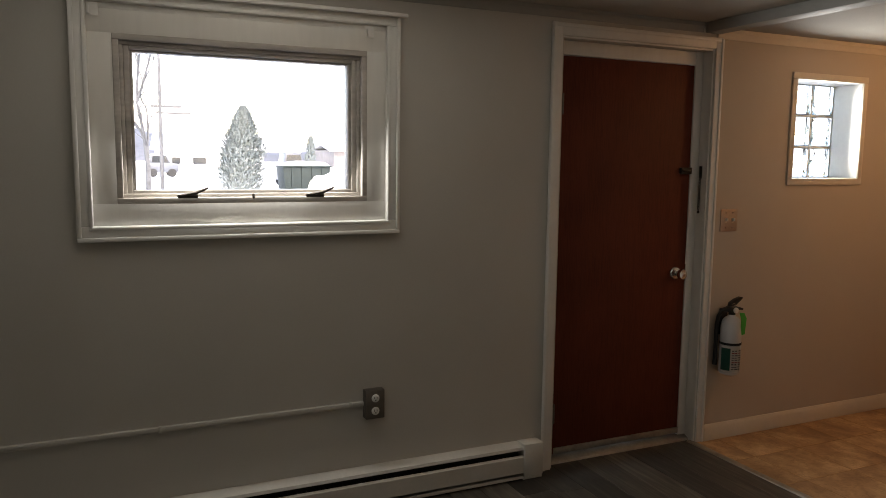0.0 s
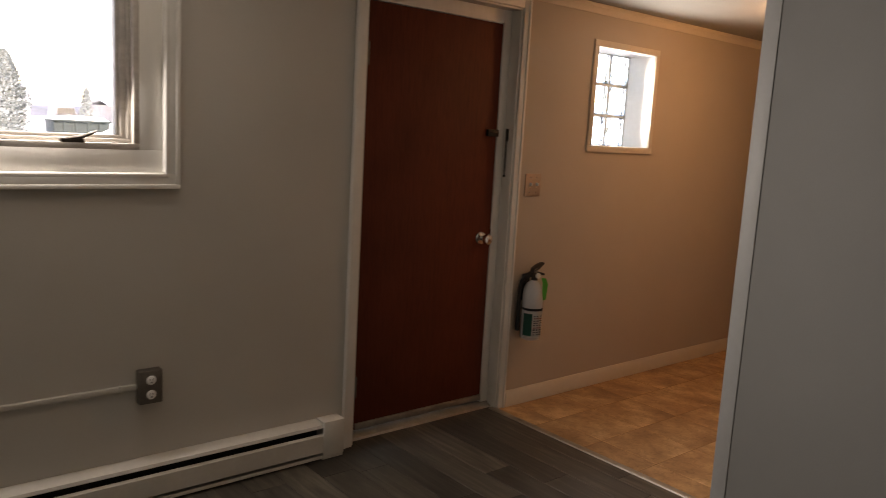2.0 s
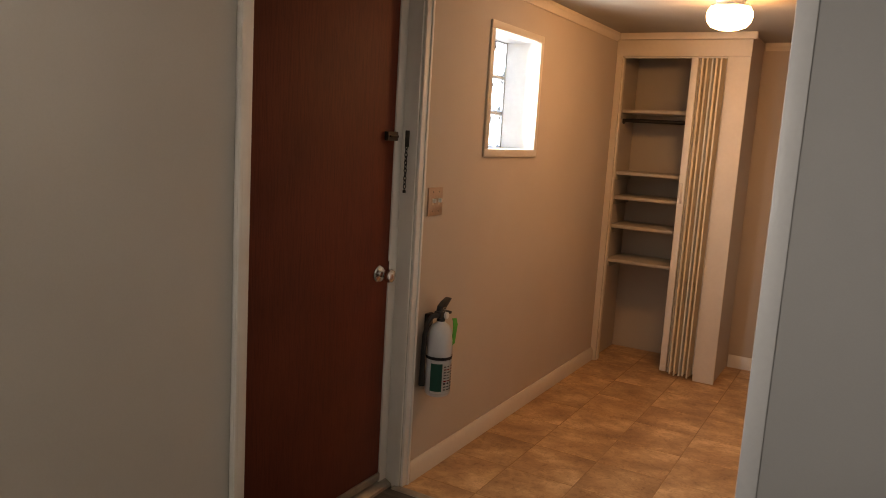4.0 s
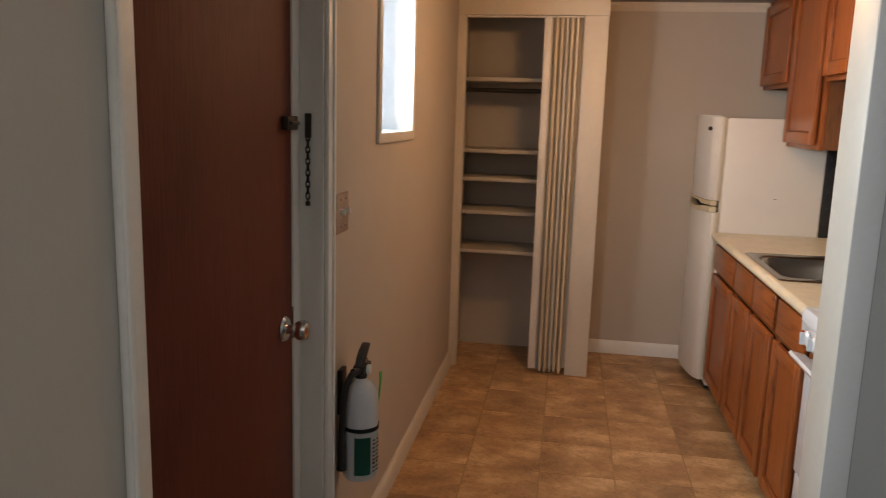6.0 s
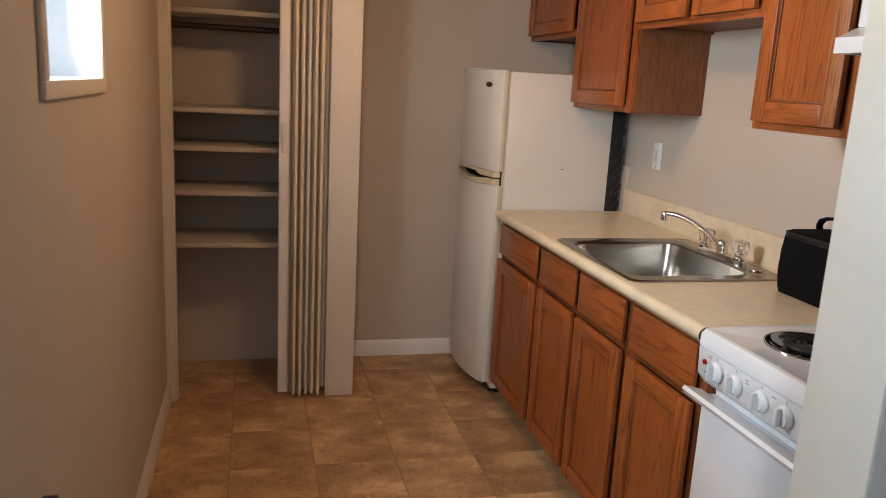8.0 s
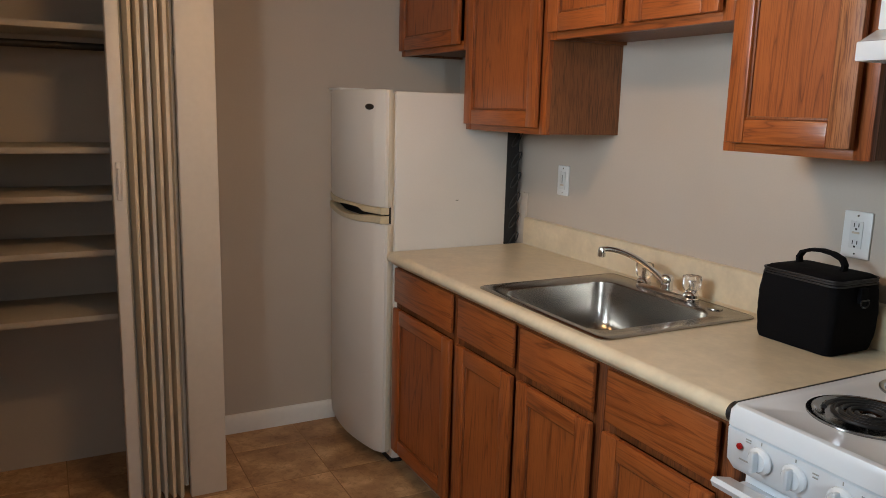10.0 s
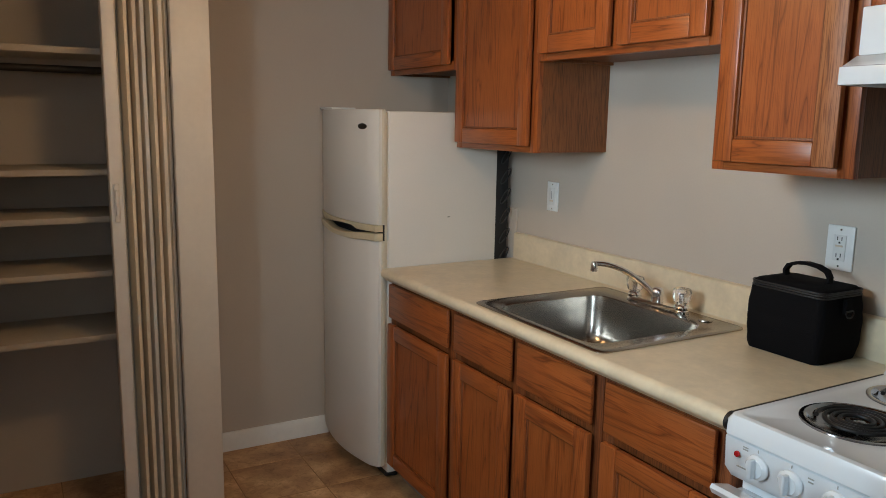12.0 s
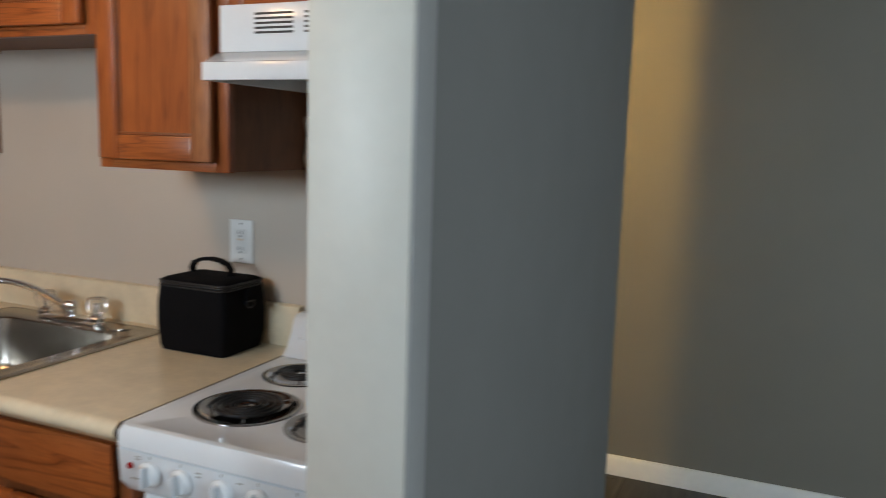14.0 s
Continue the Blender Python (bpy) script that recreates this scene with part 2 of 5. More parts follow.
def vinyl_tile():
    m, nt, b = nodes_of("stone_look_vinyl_tile")
    v = coords(nt)
    info = nt.nodes.new("ShaderNodeObjectInfo")
    shift = nt.nodes.new("ShaderNodeVectorMath")
    shift.operation = "MULTIPLY_ADD"
    cx = nt.nodes.new("ShaderNodeCombineXYZ")
    for k in range(3):
        nt.links.new(info.outputs["Random"], cx.inputs[k])
    nt.links.new(cx.outputs[0], shift.inputs[0])
    shift.inputs[1].default_value = (37, 53, 11)
    nt.links.new(v, shift.inputs[2])
    st = nt.nodes.new("ShaderNodeMapping")
    st.inputs["Scale"].default_value = (1.2, 0.85, 1)
    st.inputs["Rotation"].default_value = (0, 0, 0.12)
    nt.links.new(shift.outputs[0], st.inputs["Vector"])
    cloud = noise_tex(nt, st.outputs["Vector"], 5.2, 8, 0.60, 0.15)
    col = ramp(nt, cloud, [(0.33, (0.315, 0.172, 0.083)), (0.45, (0.43, 0.248, 0.123)), (0.55, (0.54, 0.330, 0.168)), (0.65, (0.70, 0.46, 0.255))])
    vein = noise_tex(nt, shift.outputs[0], 26.0, 6, 0.7, 1.5)
    col = mix(nt, col, ramp(nt, vein, [(0.36, (0.58, 0.50, 0.43)), (0.52, (1, 1, 1))]), 0.65)
    tone = ramp(nt, info.outputs["Random"], [(0, (0.86, 0.85, 0.84)), (1, (1.10, 1.10, 1.09))])
    nt.links.new(mix(nt, col, tone, 1.0), b.inputs["Base Color"])
    b.inputs["Roughness"].default_value = 0.42
    add_bump(nt, b, cloud, 0.45, 0.002)
    return m


def vinyl_plank():
    m, nt, b = nodes_of("grey_brown_vinyl_plank")
    info = nt.nodes.new("ShaderNodeObjectInfo")
    shift = nt.nodes.new("ShaderNodeVectorMath")
    shift.operation = "MULTIPLY_ADD"
    cx = nt.nodes.new("ShaderNodeCombineXYZ")
    for k in range(3):
        nt.links.new(info.outputs["Random"], cx.inputs[k])
    nt.links.new(cx.outputs[0], shift.inputs[0])
    shift.inputs[1].default_value = (41, 67, 13)
    nt.links.new(coords(nt, (14, 1.1, 1)), shift.inputs[2])
    grain = noise_tex(nt, shift.outputs[0], 2.4, 7, 0.65, 0.8)
    col = ramp(nt, grain, [(0.30, (0.026, 0.022, 0.018)), (0.5, (0.062, 0.054, 0.044)), (0.70, (0.125, 0.110, 0.092))])
    blot = noise_tex(nt, coords(nt, (3, 1, 1)), 2.0, 3)
    col = mix(nt, col, ramp(nt, blot, [(0.35, (0.72, 0.72, 0.72)), (0.65, (1.1, 1.1, 1.1))]), 0.8)
    tone = ramp(nt, info.outputs["Random"], [(0, (0.50, 0.50, 0.52)), (1, (1.28, 1.26, 1.22))])
    nt.links.new(mix(nt, col, tone, 1.0), b.inputs["Base Color"])
    b.inputs["Roughness"].default_value = 0.45
    add_bump(nt, b, grain, 0.2, 0.001)
    return m


M["door"].node_tree.nodes["Principled BSDF"].inputs["Specular IOR Level"].default_value = 0.25
M["tile"], M["plank"], M["steel"] = vinyl_tile(), vinyl_plank(), brushed("brushed_steel", (0.37, 0.335, 0.295), 0.24)
M["grout"] = plain("tan_joint", (0.36, 0.225, 0.12), 0.9, spread=0.15)
M["pjoint"] = plain("plank_joint", (0.03, 0.027, 0.024), 0.9)


# ---- shaping ----
def box(bm, x0, x1, y0, y1, z0, z1, bevel=0.0, seg=2):
    x0, x1, y0, y1, z0, z1 = min(x0, x1), max(x0, x1), min(y0, y1), max(y0, y1), min(z0, z1), max(z0, z1)
    m = Matrix.Translation(((x0 + x1) / 2, (y0 + y1) / 2, (z0 + z1) / 2)) @ Matrix.Diagonal((x1 - x0, y1 - y0, z1 - z0, 1))
    made = bmesh.ops.create_cube(bm, size=1, matrix=m)["verts"]
    if bevel:
        edges = list({e for v in made for e in v.link_edges})
        bmesh.ops.bevel(bm, geom=edges, offset=bevel, segments=seg, profile=0.5, affect="EDGES")
    return bm


def rod(bm, a, b, r, r2=None, seg=20):
    a, b = Vector(a), Vector(b)
    q = (b - a).to_track_quat("Z", "Y").to_matrix().to_4x4()
    bmesh.ops.create_cone(bm, cap_ends=True, segments=seg, radius1=r, radius2=r if r2 is None else r2, depth=(b - a).length,
                          matrix=Matrix.Translation((a + b) / 2) @ q)
    return bm


def lathe(bm, profile, at, axis=(0, 0, 1), seg=32):
    """Turns (radius, height) pairs round an axis that starts at a point."""
    q = Vector(axis).to_track_quat("Z", "Y").to_matrix().to_4x4()
    m = Matrix.Translation(at) @ q
    rings = []
    for r, h in profile:
        if r < 1e-6:
            rings.append([bm.verts.new(m @ Vector((0, 0, h)))])
        else:
            rings.append([bm.verts.new(m @ Vector((r * math.cos(2 * math.pi * k / seg), r * math.sin(2 * math.pi * k / seg), h))) for k in range(seg)])
    for lo, hi in zip(rings, rings[1:]):
        for k in range(seg):
            n = (k + 1) % seg
            if len(lo) == 1 and len(hi) > 1:
                bm.faces.new((lo[0], hi[n], hi[k]))
            elif len(hi) == 1 and len(lo) > 1:
                bm.faces.new((lo[k], lo[n], hi[0]))
            elif len(lo) > 1:
                bm.faces.new((lo[k], lo[n], hi[n], hi[k]))
    return bm


def tube(bm, points, r, seg=10, closed=False):
    pts = [Vector(p) for p in points]
    n, rings = len(pts), []
    for i, p in enumerate(pts):
        a = pts[(i - 1) % n] if closed or i else pts[0]
        b = pts[(i + 1) % n] if closed or i < n - 1 else pts[-1]
        d = (b - a).normalized()
        u = d.cross(Vector((0.13, 0.21, 0.97))).normalized()
        w = d.cross(u)
        rr = r[i] if isinstance(r, (list, tuple)) else r
        rings.append([bm.verts.new(p + rr * (math.cos(2 * math.pi * k / seg) * u + math.sin(2 * math.pi * k / seg) * w)) for k in range(seg)])
    for i in range(n if closed else n - 1):
        for k in range(seg):
            bm.faces.new((rings[i][k], rings[i][(k + 1) % seg], rings[(i + 1) % n][(k + 1) % seg], rings[(i + 1) % n][k]))
    if not closed:
        bm.faces.new(rings[0][::-1])
        bm.faces.new(rings[-1])
    return bm


def prism(bm, poly, axis, a, b, bevel=0.0):
    """Extrudes a polygon, given in the two other axes in x, y, z order, from a to b."""
    def put(p, h):
        c = list(p)
        c.insert(axis, h)
        return bm.verts.new(c)
    lo, hi = [put(p, a) for p in poly], [put(p, b) for p in poly]
    n = len(poly)
    faces = [bm.faces.new(lo), bm.faces.new(hi)]
    faces += [bm.faces.new((lo[k], lo[(k + 1) % n], hi[(k + 1) % n], hi[k])) for k in range(n)]
    bmesh.ops.recalc_face_normals(bm, faces=faces)
    if bevel:
        bmesh.ops.bevel(bm, geom=[e for f in faces[:2] for e in f.edges], offset=bevel, segments=2, profile=0.5, affect="EDGES")
    return bm


def base_of(ob):
    return Vector((0, 0, 0)) if ob is None else ob.location + base_of(ob.parent)


def part(name, bm, material, parent=None, label=""):
    """Links a bmesh, shaped in world places, as one mesh under a thing or a part."""
    bmesh.ops.recalc_face_normals(bm, faces=bm.faces)
    bm.transform(Matrix.Translation(-base_of(parent)))
    me = bpy.data.meshes.new(name)
    bm.to_mesh(me)
    bm.free()
    me.materials.append(M[material])
    me.shade_smooth()
    me.set_sharp_from_angle(angle=radians(38))
    ob = new(name, me)
    ob.parent = parent
    return tagged(ob, label)


def thing(name, at, label, category, group="", kind=""):
    ob = new(name)
    ob.location = at
    ob.empty_display_size = 0.05
    return tagged(ob, label, category, group, kind)


def solo(name, bm, material, label, category, kind="", at=None, group=""):
    ob = part(name, bm, material)
    if at is not None:
        ob.data.transform(Matrix.Translation(-Vector(at)))
        ob.location = at
    return tagged(ob, label, category, group, kind)


def B(*args, **kw):
    return box(bmesh.new(), *args, **kw)


def wall_mesh(axis, t0, t1, u0, u1, z0, z1, holes=()):
    """A wall across `axis` (0: faces x, 1: faces y) from t0 to t1 thick, with real holes (u0, u1, z0, z1)."""
    bm = bmesh.new()
    us = sorted({u0, u1, *[h[0] for h in holes], *[h[1] for h in holes]})
    zs = sorted({z0, z1, *[h[2] for h in holes], *[h[3] for h in holes]})
    us, zs = [u for u in us if u0 <= u <= u1], [z for z in zs if z0 <= z <= z1]

    def solid(i, k):
        if not (0 <= i < len(us) - 1 and 0 <= k < len(zs) - 1):
            return False
        u, z = (us[i] + us[i + 1]) / 2, (zs[k] + zs[k + 1]) / 2
        return not any(h[0] < u < h[1] and h[2] < z < h[3] for h in holes)

    def v(t, u, z):
        return bm.verts.new((t, u, z) if axis == 0 else (u, t, z))

    for i in range(len(us) - 1):
        for k in range(len(zs) - 1):
            if not solid(i, k):
                continue
            a, b, c, d = us[i], us[i + 1], zs[k], zs[k + 1]
            for t in (t0, t1):
                bm.faces.new([v(t, a, c), v(t, b, c), v(t, b, d), v(t, a, d)])
            for di, dk, p, q in ((-1, 0, (a, c), (a, d)), (1, 0, (b, c), (b, d)), (0, -1, (a, c), (b, c)), (0, 1, (a, d), (b, d))):
                if not solid(i + di, k + dk):
                    bm.faces.new([v(t0, *p), v(t0, *q), v(t1, *q), v(t1, *p)])
    bmesh.ops.remove_doubles(bm, verts=bm.verts, dist=1e-5)
    return bm


# ---- the rooms ----
NY, SKY, SLY, EX, WX, DX0, DX1, DYN, DYS = 3.08, 1.0, -0.65, 5.67, -4.2, 2.70, 2.86, 1.76, 0.18
CL, CK = 2.21, 2.19


def structure(name, bm, material, label, category):
    return solo(name, bm, material, label, category, "structure")


WIN = (-0.10, 0.935, 1.30, 2.005)
DOORWAY = (1.86, 2.765, -0.05, 2.075)
BLOCKWIN = (3.36, 3.91, 1.415, 1.98)
structure("wall_north_living", wall_mesh(1, NY, NY + 0.27, WX, 2.79, -0.05, CL, [WIN, DOORWAY]), "wall", "greige painted living room wall with window and door", "wall")
structure("wall_north_kitchen", wall_mesh(1, NY, NY + 0.27, 2.79, EX + 0.15, -0.05, CL, [BLOCKWIN]), "kwall", "beige painted kitchen wall with glass block opening", "wall")
structure("wall_east", wall_mesh(0, EX, EX + 0.15, SKY - 0.12, NY, -0.05, CL), "kwall", "beige painted end wall behind the refrigerator", "wall")
structure("wall_south_kitchen", wall_mesh(1, SKY - 0.12, SKY, DX1, EX, -0.05, CL), "kwall", "greige painted wall above the kitchen counter", "wall")
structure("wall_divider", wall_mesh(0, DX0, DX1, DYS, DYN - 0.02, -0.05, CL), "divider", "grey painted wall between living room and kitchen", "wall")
structure("wall_south_living", wall_mesh(1, SLY - 0.12, SLY, WX, EX, -0.05, CL), "swall", "grey painted south wall, darkened for shade, running into the hall", "wall")
structure("wall_west", wall_mesh(0, WX - 0.12, WX, SLY, NY, -0.05, CL), "wall", "greige painted west wall of the living room", "wall")
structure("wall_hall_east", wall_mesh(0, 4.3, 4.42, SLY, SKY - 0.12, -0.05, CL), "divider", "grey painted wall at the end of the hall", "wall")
structure("ceiling_living", B(WX - 0.1, DX0 + 0.03, SLY - 0.1, NY + 0.2, CL, CL + 0.1), "lceiling", "dull beige painted ceiling of the living room", "ceiling")
structure("ceiling_kitchen", B(DX0 + 0.03, EX + 0.1, SKY - 0.1, NY + 0.2, CK, CK + 0.12), "ceiling", "off-white textured kitchen ceiling", "ceiling")
structure("ceiling_hall", B(DX0 + 0.03, 4.4, SLY - 0.1, SKY - 0.1, CL, CL + 0.1), "lceiling", "dull beige painted ceiling of the hall", "ceiling")
structure("floor_slab", B(WX - 0.1, EX + 0.1, SLY - 0.1, NY + 0.26, -0.15, -0.052), "mortar", "concrete slab under the floors", "floor")

# jamb board on the end of the divider and its narrow casing
structure("trim_opening_jamb", B(DX0 + 0.0002, DX1 + 0.003, DYN - 0.02, DYN, 0.0, 2.155, bevel=0.0015), "jamb", "white painted board on the end of the dividing wall", "trim")
structure("trim_opening_casing", B(DX0 - 0.005, DX0 - 0.0005, DYN - 0.062, DYN - 0.001, 0.0, 2.155, bevel=0.0015), "casing", "narrow pale grey casing beside the kitchen opening", "trim")
structure("trim_header_beam", B(DX0 - 0.012, DX0 + 0.085, DYN - 0.02, NY - 0.022, 2.157, CL - 0.0005, bevel=0.004), "trimgrey", "grey painted beam over the kitchen opening", "trim")


def crown(name, axis, a, b, at, inward, z0, z1, material, label):
    """A small ceiling moulding of two steps along x (axis 0) or y (axis 1)."""
    d = 0.02 * inward
    poly = [(at, z0), (at + 0.35 * d, z0), (at + 0.55 * d, z0 + 0.4 * (z1 - z0)), (at + d, z0 + 0.62 * (z1 - z0)), (at + d, z1), (at, z1)]
    structure(name, prism(bmesh.new(), poly, axis, a, b), material, label, "trim")


crown("trim_crown_living", 0, WX, DX0 - 0.012, NY - 0.0005, -1, 2.162, CL - 0.001, "trimgrey", "grey ceiling moulding along the window wall")
crown("trim_crown_kitchen_north", 0, DX0 + 0.086, 5.163, NY - 0.0005, -1, 2.138, CK - 0.001, "btrim", "beige ceiling moulding along the kitchen wall")
crown("trim_crown_kitchen_east", 1, 1.325, 2.25, EX - 0.0005, -1, 2.138, CK - 0.001, "btrim", "beige ceiling moulding over the refrigerator wall")


def baseboard(name, axis, a, b, at, inward, h, material, label):
    d = 0.018 * inward
    poly = [(at, 0.001), (at + d, 0.001), (at + d, h - 0.02), (at + 0.6 * d, h - 0.006), (at + 0.4 * d, h), (at, h)]
    structure(name, prism(bmesh.new(), poly, axis, a, b), material, label, "baseboard")


baseboard("baseboard_kitchen_north", 0, 2.826, 5.163, NY - 0.0005, -1, 0.088, "btrim", "beige painted baseboard, chipped below, on the tile floor")
baseboard("baseboard_kitchen_east", 1, 1.64, 2.254, EX - 0.0005, -1, 0.086, "white", "white painted baseboard beside the refrigerator")
baseboard("baseboard_living_south", 0, WX, 4.299, SLY + 0.0005, 1, 0.09, "white", "white painted baseboard on the dark plank floor")
baseboard("baseboard_divider", 1, DYS, DYN - 0.064, DX0 - 0.0005, -1, 0.09, "white", "white painted baseboard along the grey dividing wall")

# flat strip between the two floors
structure("trim_threshold_strip", prism(bmesh.new(), [(2.736, 0.0), (2.778, 0.0), (2.774, 0.005), (2.757, 0.007), (2.740, 0.005)], 1, DYN, 3.098), "alu", "worn metal strip between plank and tile floor", "threshold")

# ---- window ----
window = thing("window_1", (0.42, NY, 1.2), "white framed awning window with weathered sash and snowy view", "window", kind="structure")


def frame_ring(bm, x0, x1, z0, z1, w, y0, y1, bevel=0.003):
    """Four mitre-less boards round an opening, w wide, lying outside it."""
    box(bm, x0 - w, x1 + w, y0, y1, z1, z1 + w, bevel)
    box(bm, x0 - w, x1 + w, y0, y1, z0 - w, z0, bevel)
    box(bm, x0 - w, x0, y0 + 0.0004, y1, z0, z1, bevel)
    box(bm, x1, x1 + w, y0 + 0.0004, y1, z0, z1, bevel)
    return bm


casing = part("casing", frame_ring(bmesh.new(), -0.148, 0.982, 1.252, 2.052, 0.056, NY - 0.024, NY - 0.0005, 0.004), "white", window, "white moulded casing")
part("casing_bead", frame_ring(bmesh.new(), -0.150, 0.984, 1.250, 2.054, 0.014, NY - 0.031, NY - 0.0242, 0.003), "white", casing)
part("casing_back_band", frame_ring(bmesh.new(), -0.189, 1.023, 1.211, 2.093, 0.016, NY - 0.033, NY - 0.0243, 0.003), "white", casing)
part("flat_board", box(frame_ring(bmesh.new(), -0.065, 0.900, 1.332, 1.948, 0.083, NY - 0.006, NY + 0.02, 0.001), -0.148, 0.983, NY - 0.006, NY + 0.02, 2.0305, 2.055, 0.001), "board", window, "flat white painted board with brush marks")
for nm, a, b_, y0 in (("outer_frame", 0.0, 0.022, NY - 0.010), ("inner_frame", 0.0225, 0.014, NY + 0.012)):
    part(nm, frame_ring(bmesh.new(), -0.065 + a + b_, 0.900 - a - b_, 1.332 + a + b_, 1.948 - a - b_, b_, y0, NY + 0.09, 0.003), "sash", window, "weathered brown-grey frame")
for nm, a, b_, c, d, y0 in (("sash_stile", -0.0275, -0.008, 1.369, 1.911, 0.022), ("sash_stile", 0.843, 0.8625, 1.369, 1.911, 0.022), ("glazing_bead", -0.0075, 0.004, 1.382, 1.897, 0.032), ("glazing_bead", 0.831, 0.8425, 1.382, 1.897, 0.032),
                            ("sash_rail", -0.0075, 0.8425, 1.369, 1.3815, 0.022), ("sash_rail", -0.0075, 0.8425, 1.8975, 1.911, 0.018), ("head_bead", 0.0045, 0.8305, 1.890, 1.897, 0.032)):
    part(nm, B(a, b_, NY + y0, NY + 0.085, c, d, bevel=0.003), "sash", window)
pane = part("pane", B(-0.001, 0.836, NY + 0.05, NY + 0.054, 1.3818, 1.8972), "glass", window, "clear glass pane")
pane.visible_shadow = False
for x in (0.205, 0.70):
    lev = part("latch", B(x - 0.06, x + 0.015, NY - 0.016, NY + 0.004, 1.352, 1.366, bevel=0.003), "iron", window, "dark metal latch lever")
    tube(bm := bmesh.new(), [(x - 0.045, NY - 0.014, 1.362), (x + 0.005, NY - 0.024, 1.372), (x + 0.05, NY - 0.034, 1.392)], [0.007, 0.007, 0.004], 8)
    part("lever", bm, "iron", lev)
part("catch", B(0.425, 0.433, NY - 0.014, NY + 0.004, 1.348, 1.368, bevel=0.002), "iron", window)

railing = thing("curtain_rail", (0.42, NY - 0.03, 2.10), "white flat curtain rail fixed above the window", "curtain rail")
part("rail", B(-0.25, 1.062, NY - 0.062, NY - 0.034, 2.088, 2.102, bevel=0.004), "white", railing)
for x in (-0.125, 0.905):
    br = part("bracket", B(x - 0.018, x + 0.018, NY - 0.03, NY - 0.0255, 2.0, 2.045, bevel=0.002), "white", railing, "small white metal bracket")
    part("hook", B(x - 0.016, x - 0.010, NY - 0.052, NY - 0.03, 2.004, 2.03, bevel=0.001), "white", br)

# ---- entrance door ----
door = thing("door_1", (2.31, NY, 0.0), "closed dark red-brown wooden entrance door in a white frame", "door", kind="structure")
cs = bmesh.new()
box(cs, 1.793, 1.846, NY - 0.016, NY - 0.0005, 0.0, 2.142, 0.004)
box(cs, 2.776, 2.824, NY - 0.013, NY - 0.0005, 0.0, 2.142, 0.004)
box(cs, 1.846, 2.776, NY - 0.0126, NY - 0.0005, 2.086, 2.142, 0.004)
casing = part("casing", cs, "white", door, "white moulded door casing")
for x0, x1 in ((1.796, 1.811), (2.806, 2.821)):
    part("casing_band", B(x0, x1, NY - 0.020, NY - 0.0125, 0.0, 2.139, bevel=0.003), "white", casing)
part("casing_band", B(1.813, 2.804, NY - 0.020, NY - 0.0124, 2.122, 2.139, bevel=0.003), "white", casing)
fr = bmesh.new()
box(fr, 1.847, 1.905, NY + 0.0660, NY + 0.1760, 0.0, 2.085, 0.002)
box(fr, 2.716, 2.775, NY + 0.0660, NY + 0.1760, 0.0, 2.085, 0.002)
box(fr, 1.905, 2.716, NY + 0.0663, NY + 0.1760, 2.010, 2.085, 0.002)
part("door_frame", fr, "board", door, "white painted frame, scuffed and cracked")
ln = bmesh.new()
box(ln, 1.8465, 1.857, NY - 0.0002, NY + 0.0658, 0.0, 2.0855, 0.001)
box(ln, 2.764, 2.7755, NY - 0.0002, NY + 0.0658, 0.0, 2.0855, 0.001)
box(ln, 1.857, 2.764, NY - 0.0001, NY + 0.0658, 2.076, 2.0855, 0.001)
part("door_lining", ln, "board", door, "white painted lining with hairline cracks")
slab = part("door_leaf", B(1.908, 2.713, NY + 0.0700, NY + 0.1140, 0.036, 2.006, bevel=0.003), "door", door, "dark red-brown varnished flush leaf")
part("kick_strip", B(1.912, 2.710, NY + 0.0580, NY + 0.0695, 0.040, 0.072, bevel=0.003), "alu", slab, "dull metal sweep")
part("sill", prism(bmesh.new(), [(NY + 0.0320, 0.001), (NY + 0.1560, 0.001), (NY + 0.1560, 0.030), (NY + 0.0610, 0.026), (NY + 0.0360, 0.012)], 0, 1.86, 2.762), "alu", door, "worn metal door sill")
rose = part("door_knob", lathe(bmesh.new(), [(0.0, 0.0), (0.032, 0.0), (0.034, 0.004), (0.030, 0.010), (0.013, 0.013), (0.012, 0.028), (0.020, 0.034), (0.027, 0.046), (0.028, 0.056), (0.024, 0.066), (0.012, 0.070), (0.0, 0.0705)],
            (2.646, NY + 0.0700, 0.925), (0, -1, 0)), "nickel", slab, "round worn nickel knob")
part("latch_plate", B(2.7115, 2.7155, NY + 0.0660, NY + 0.1060, 0.88, 0.97, bevel=0.001), "nickel", slab)
for z in (0.25, 1.78):
    hg = bmesh.new()
    rod(hg, (1.904, NY + 0.0640, z - 0.05), (1.904, NY + 0.0640, z + 0.05), 0.007, seg=12)
    for k in range(5):
        lathe(hg, [(0.0, 0), (0.0078, 0.0), (0.0078, 0.014), (0.0, 0.014)], (1.904, NY + 0.0640, z - 0.045 + 0.02 * k), seg=12)
    part("hinge", hg, "boxmetal", door, "worn steel butt hinge")
bolt = part("slide_bolt", B(2.640, 2.711, NY + 0.0500, NY + 0.0675, 1.447, 1.482, bevel=0.003), "iron", slab, "dark bronze slide of the chain lock")
part("slide_rail", B(2.648, 2.704, NY + 0.0420, NY + 0.0495, 1.460, 1.469, bevel=0.002), "iron", bolt)
holder = part("chain_plate", B(2.756, 2.7638, NY + 0.0320, NY + 0.0490, 1.425, 1.49, bevel=0.002), "iron", door, "dark bronze chain plate")
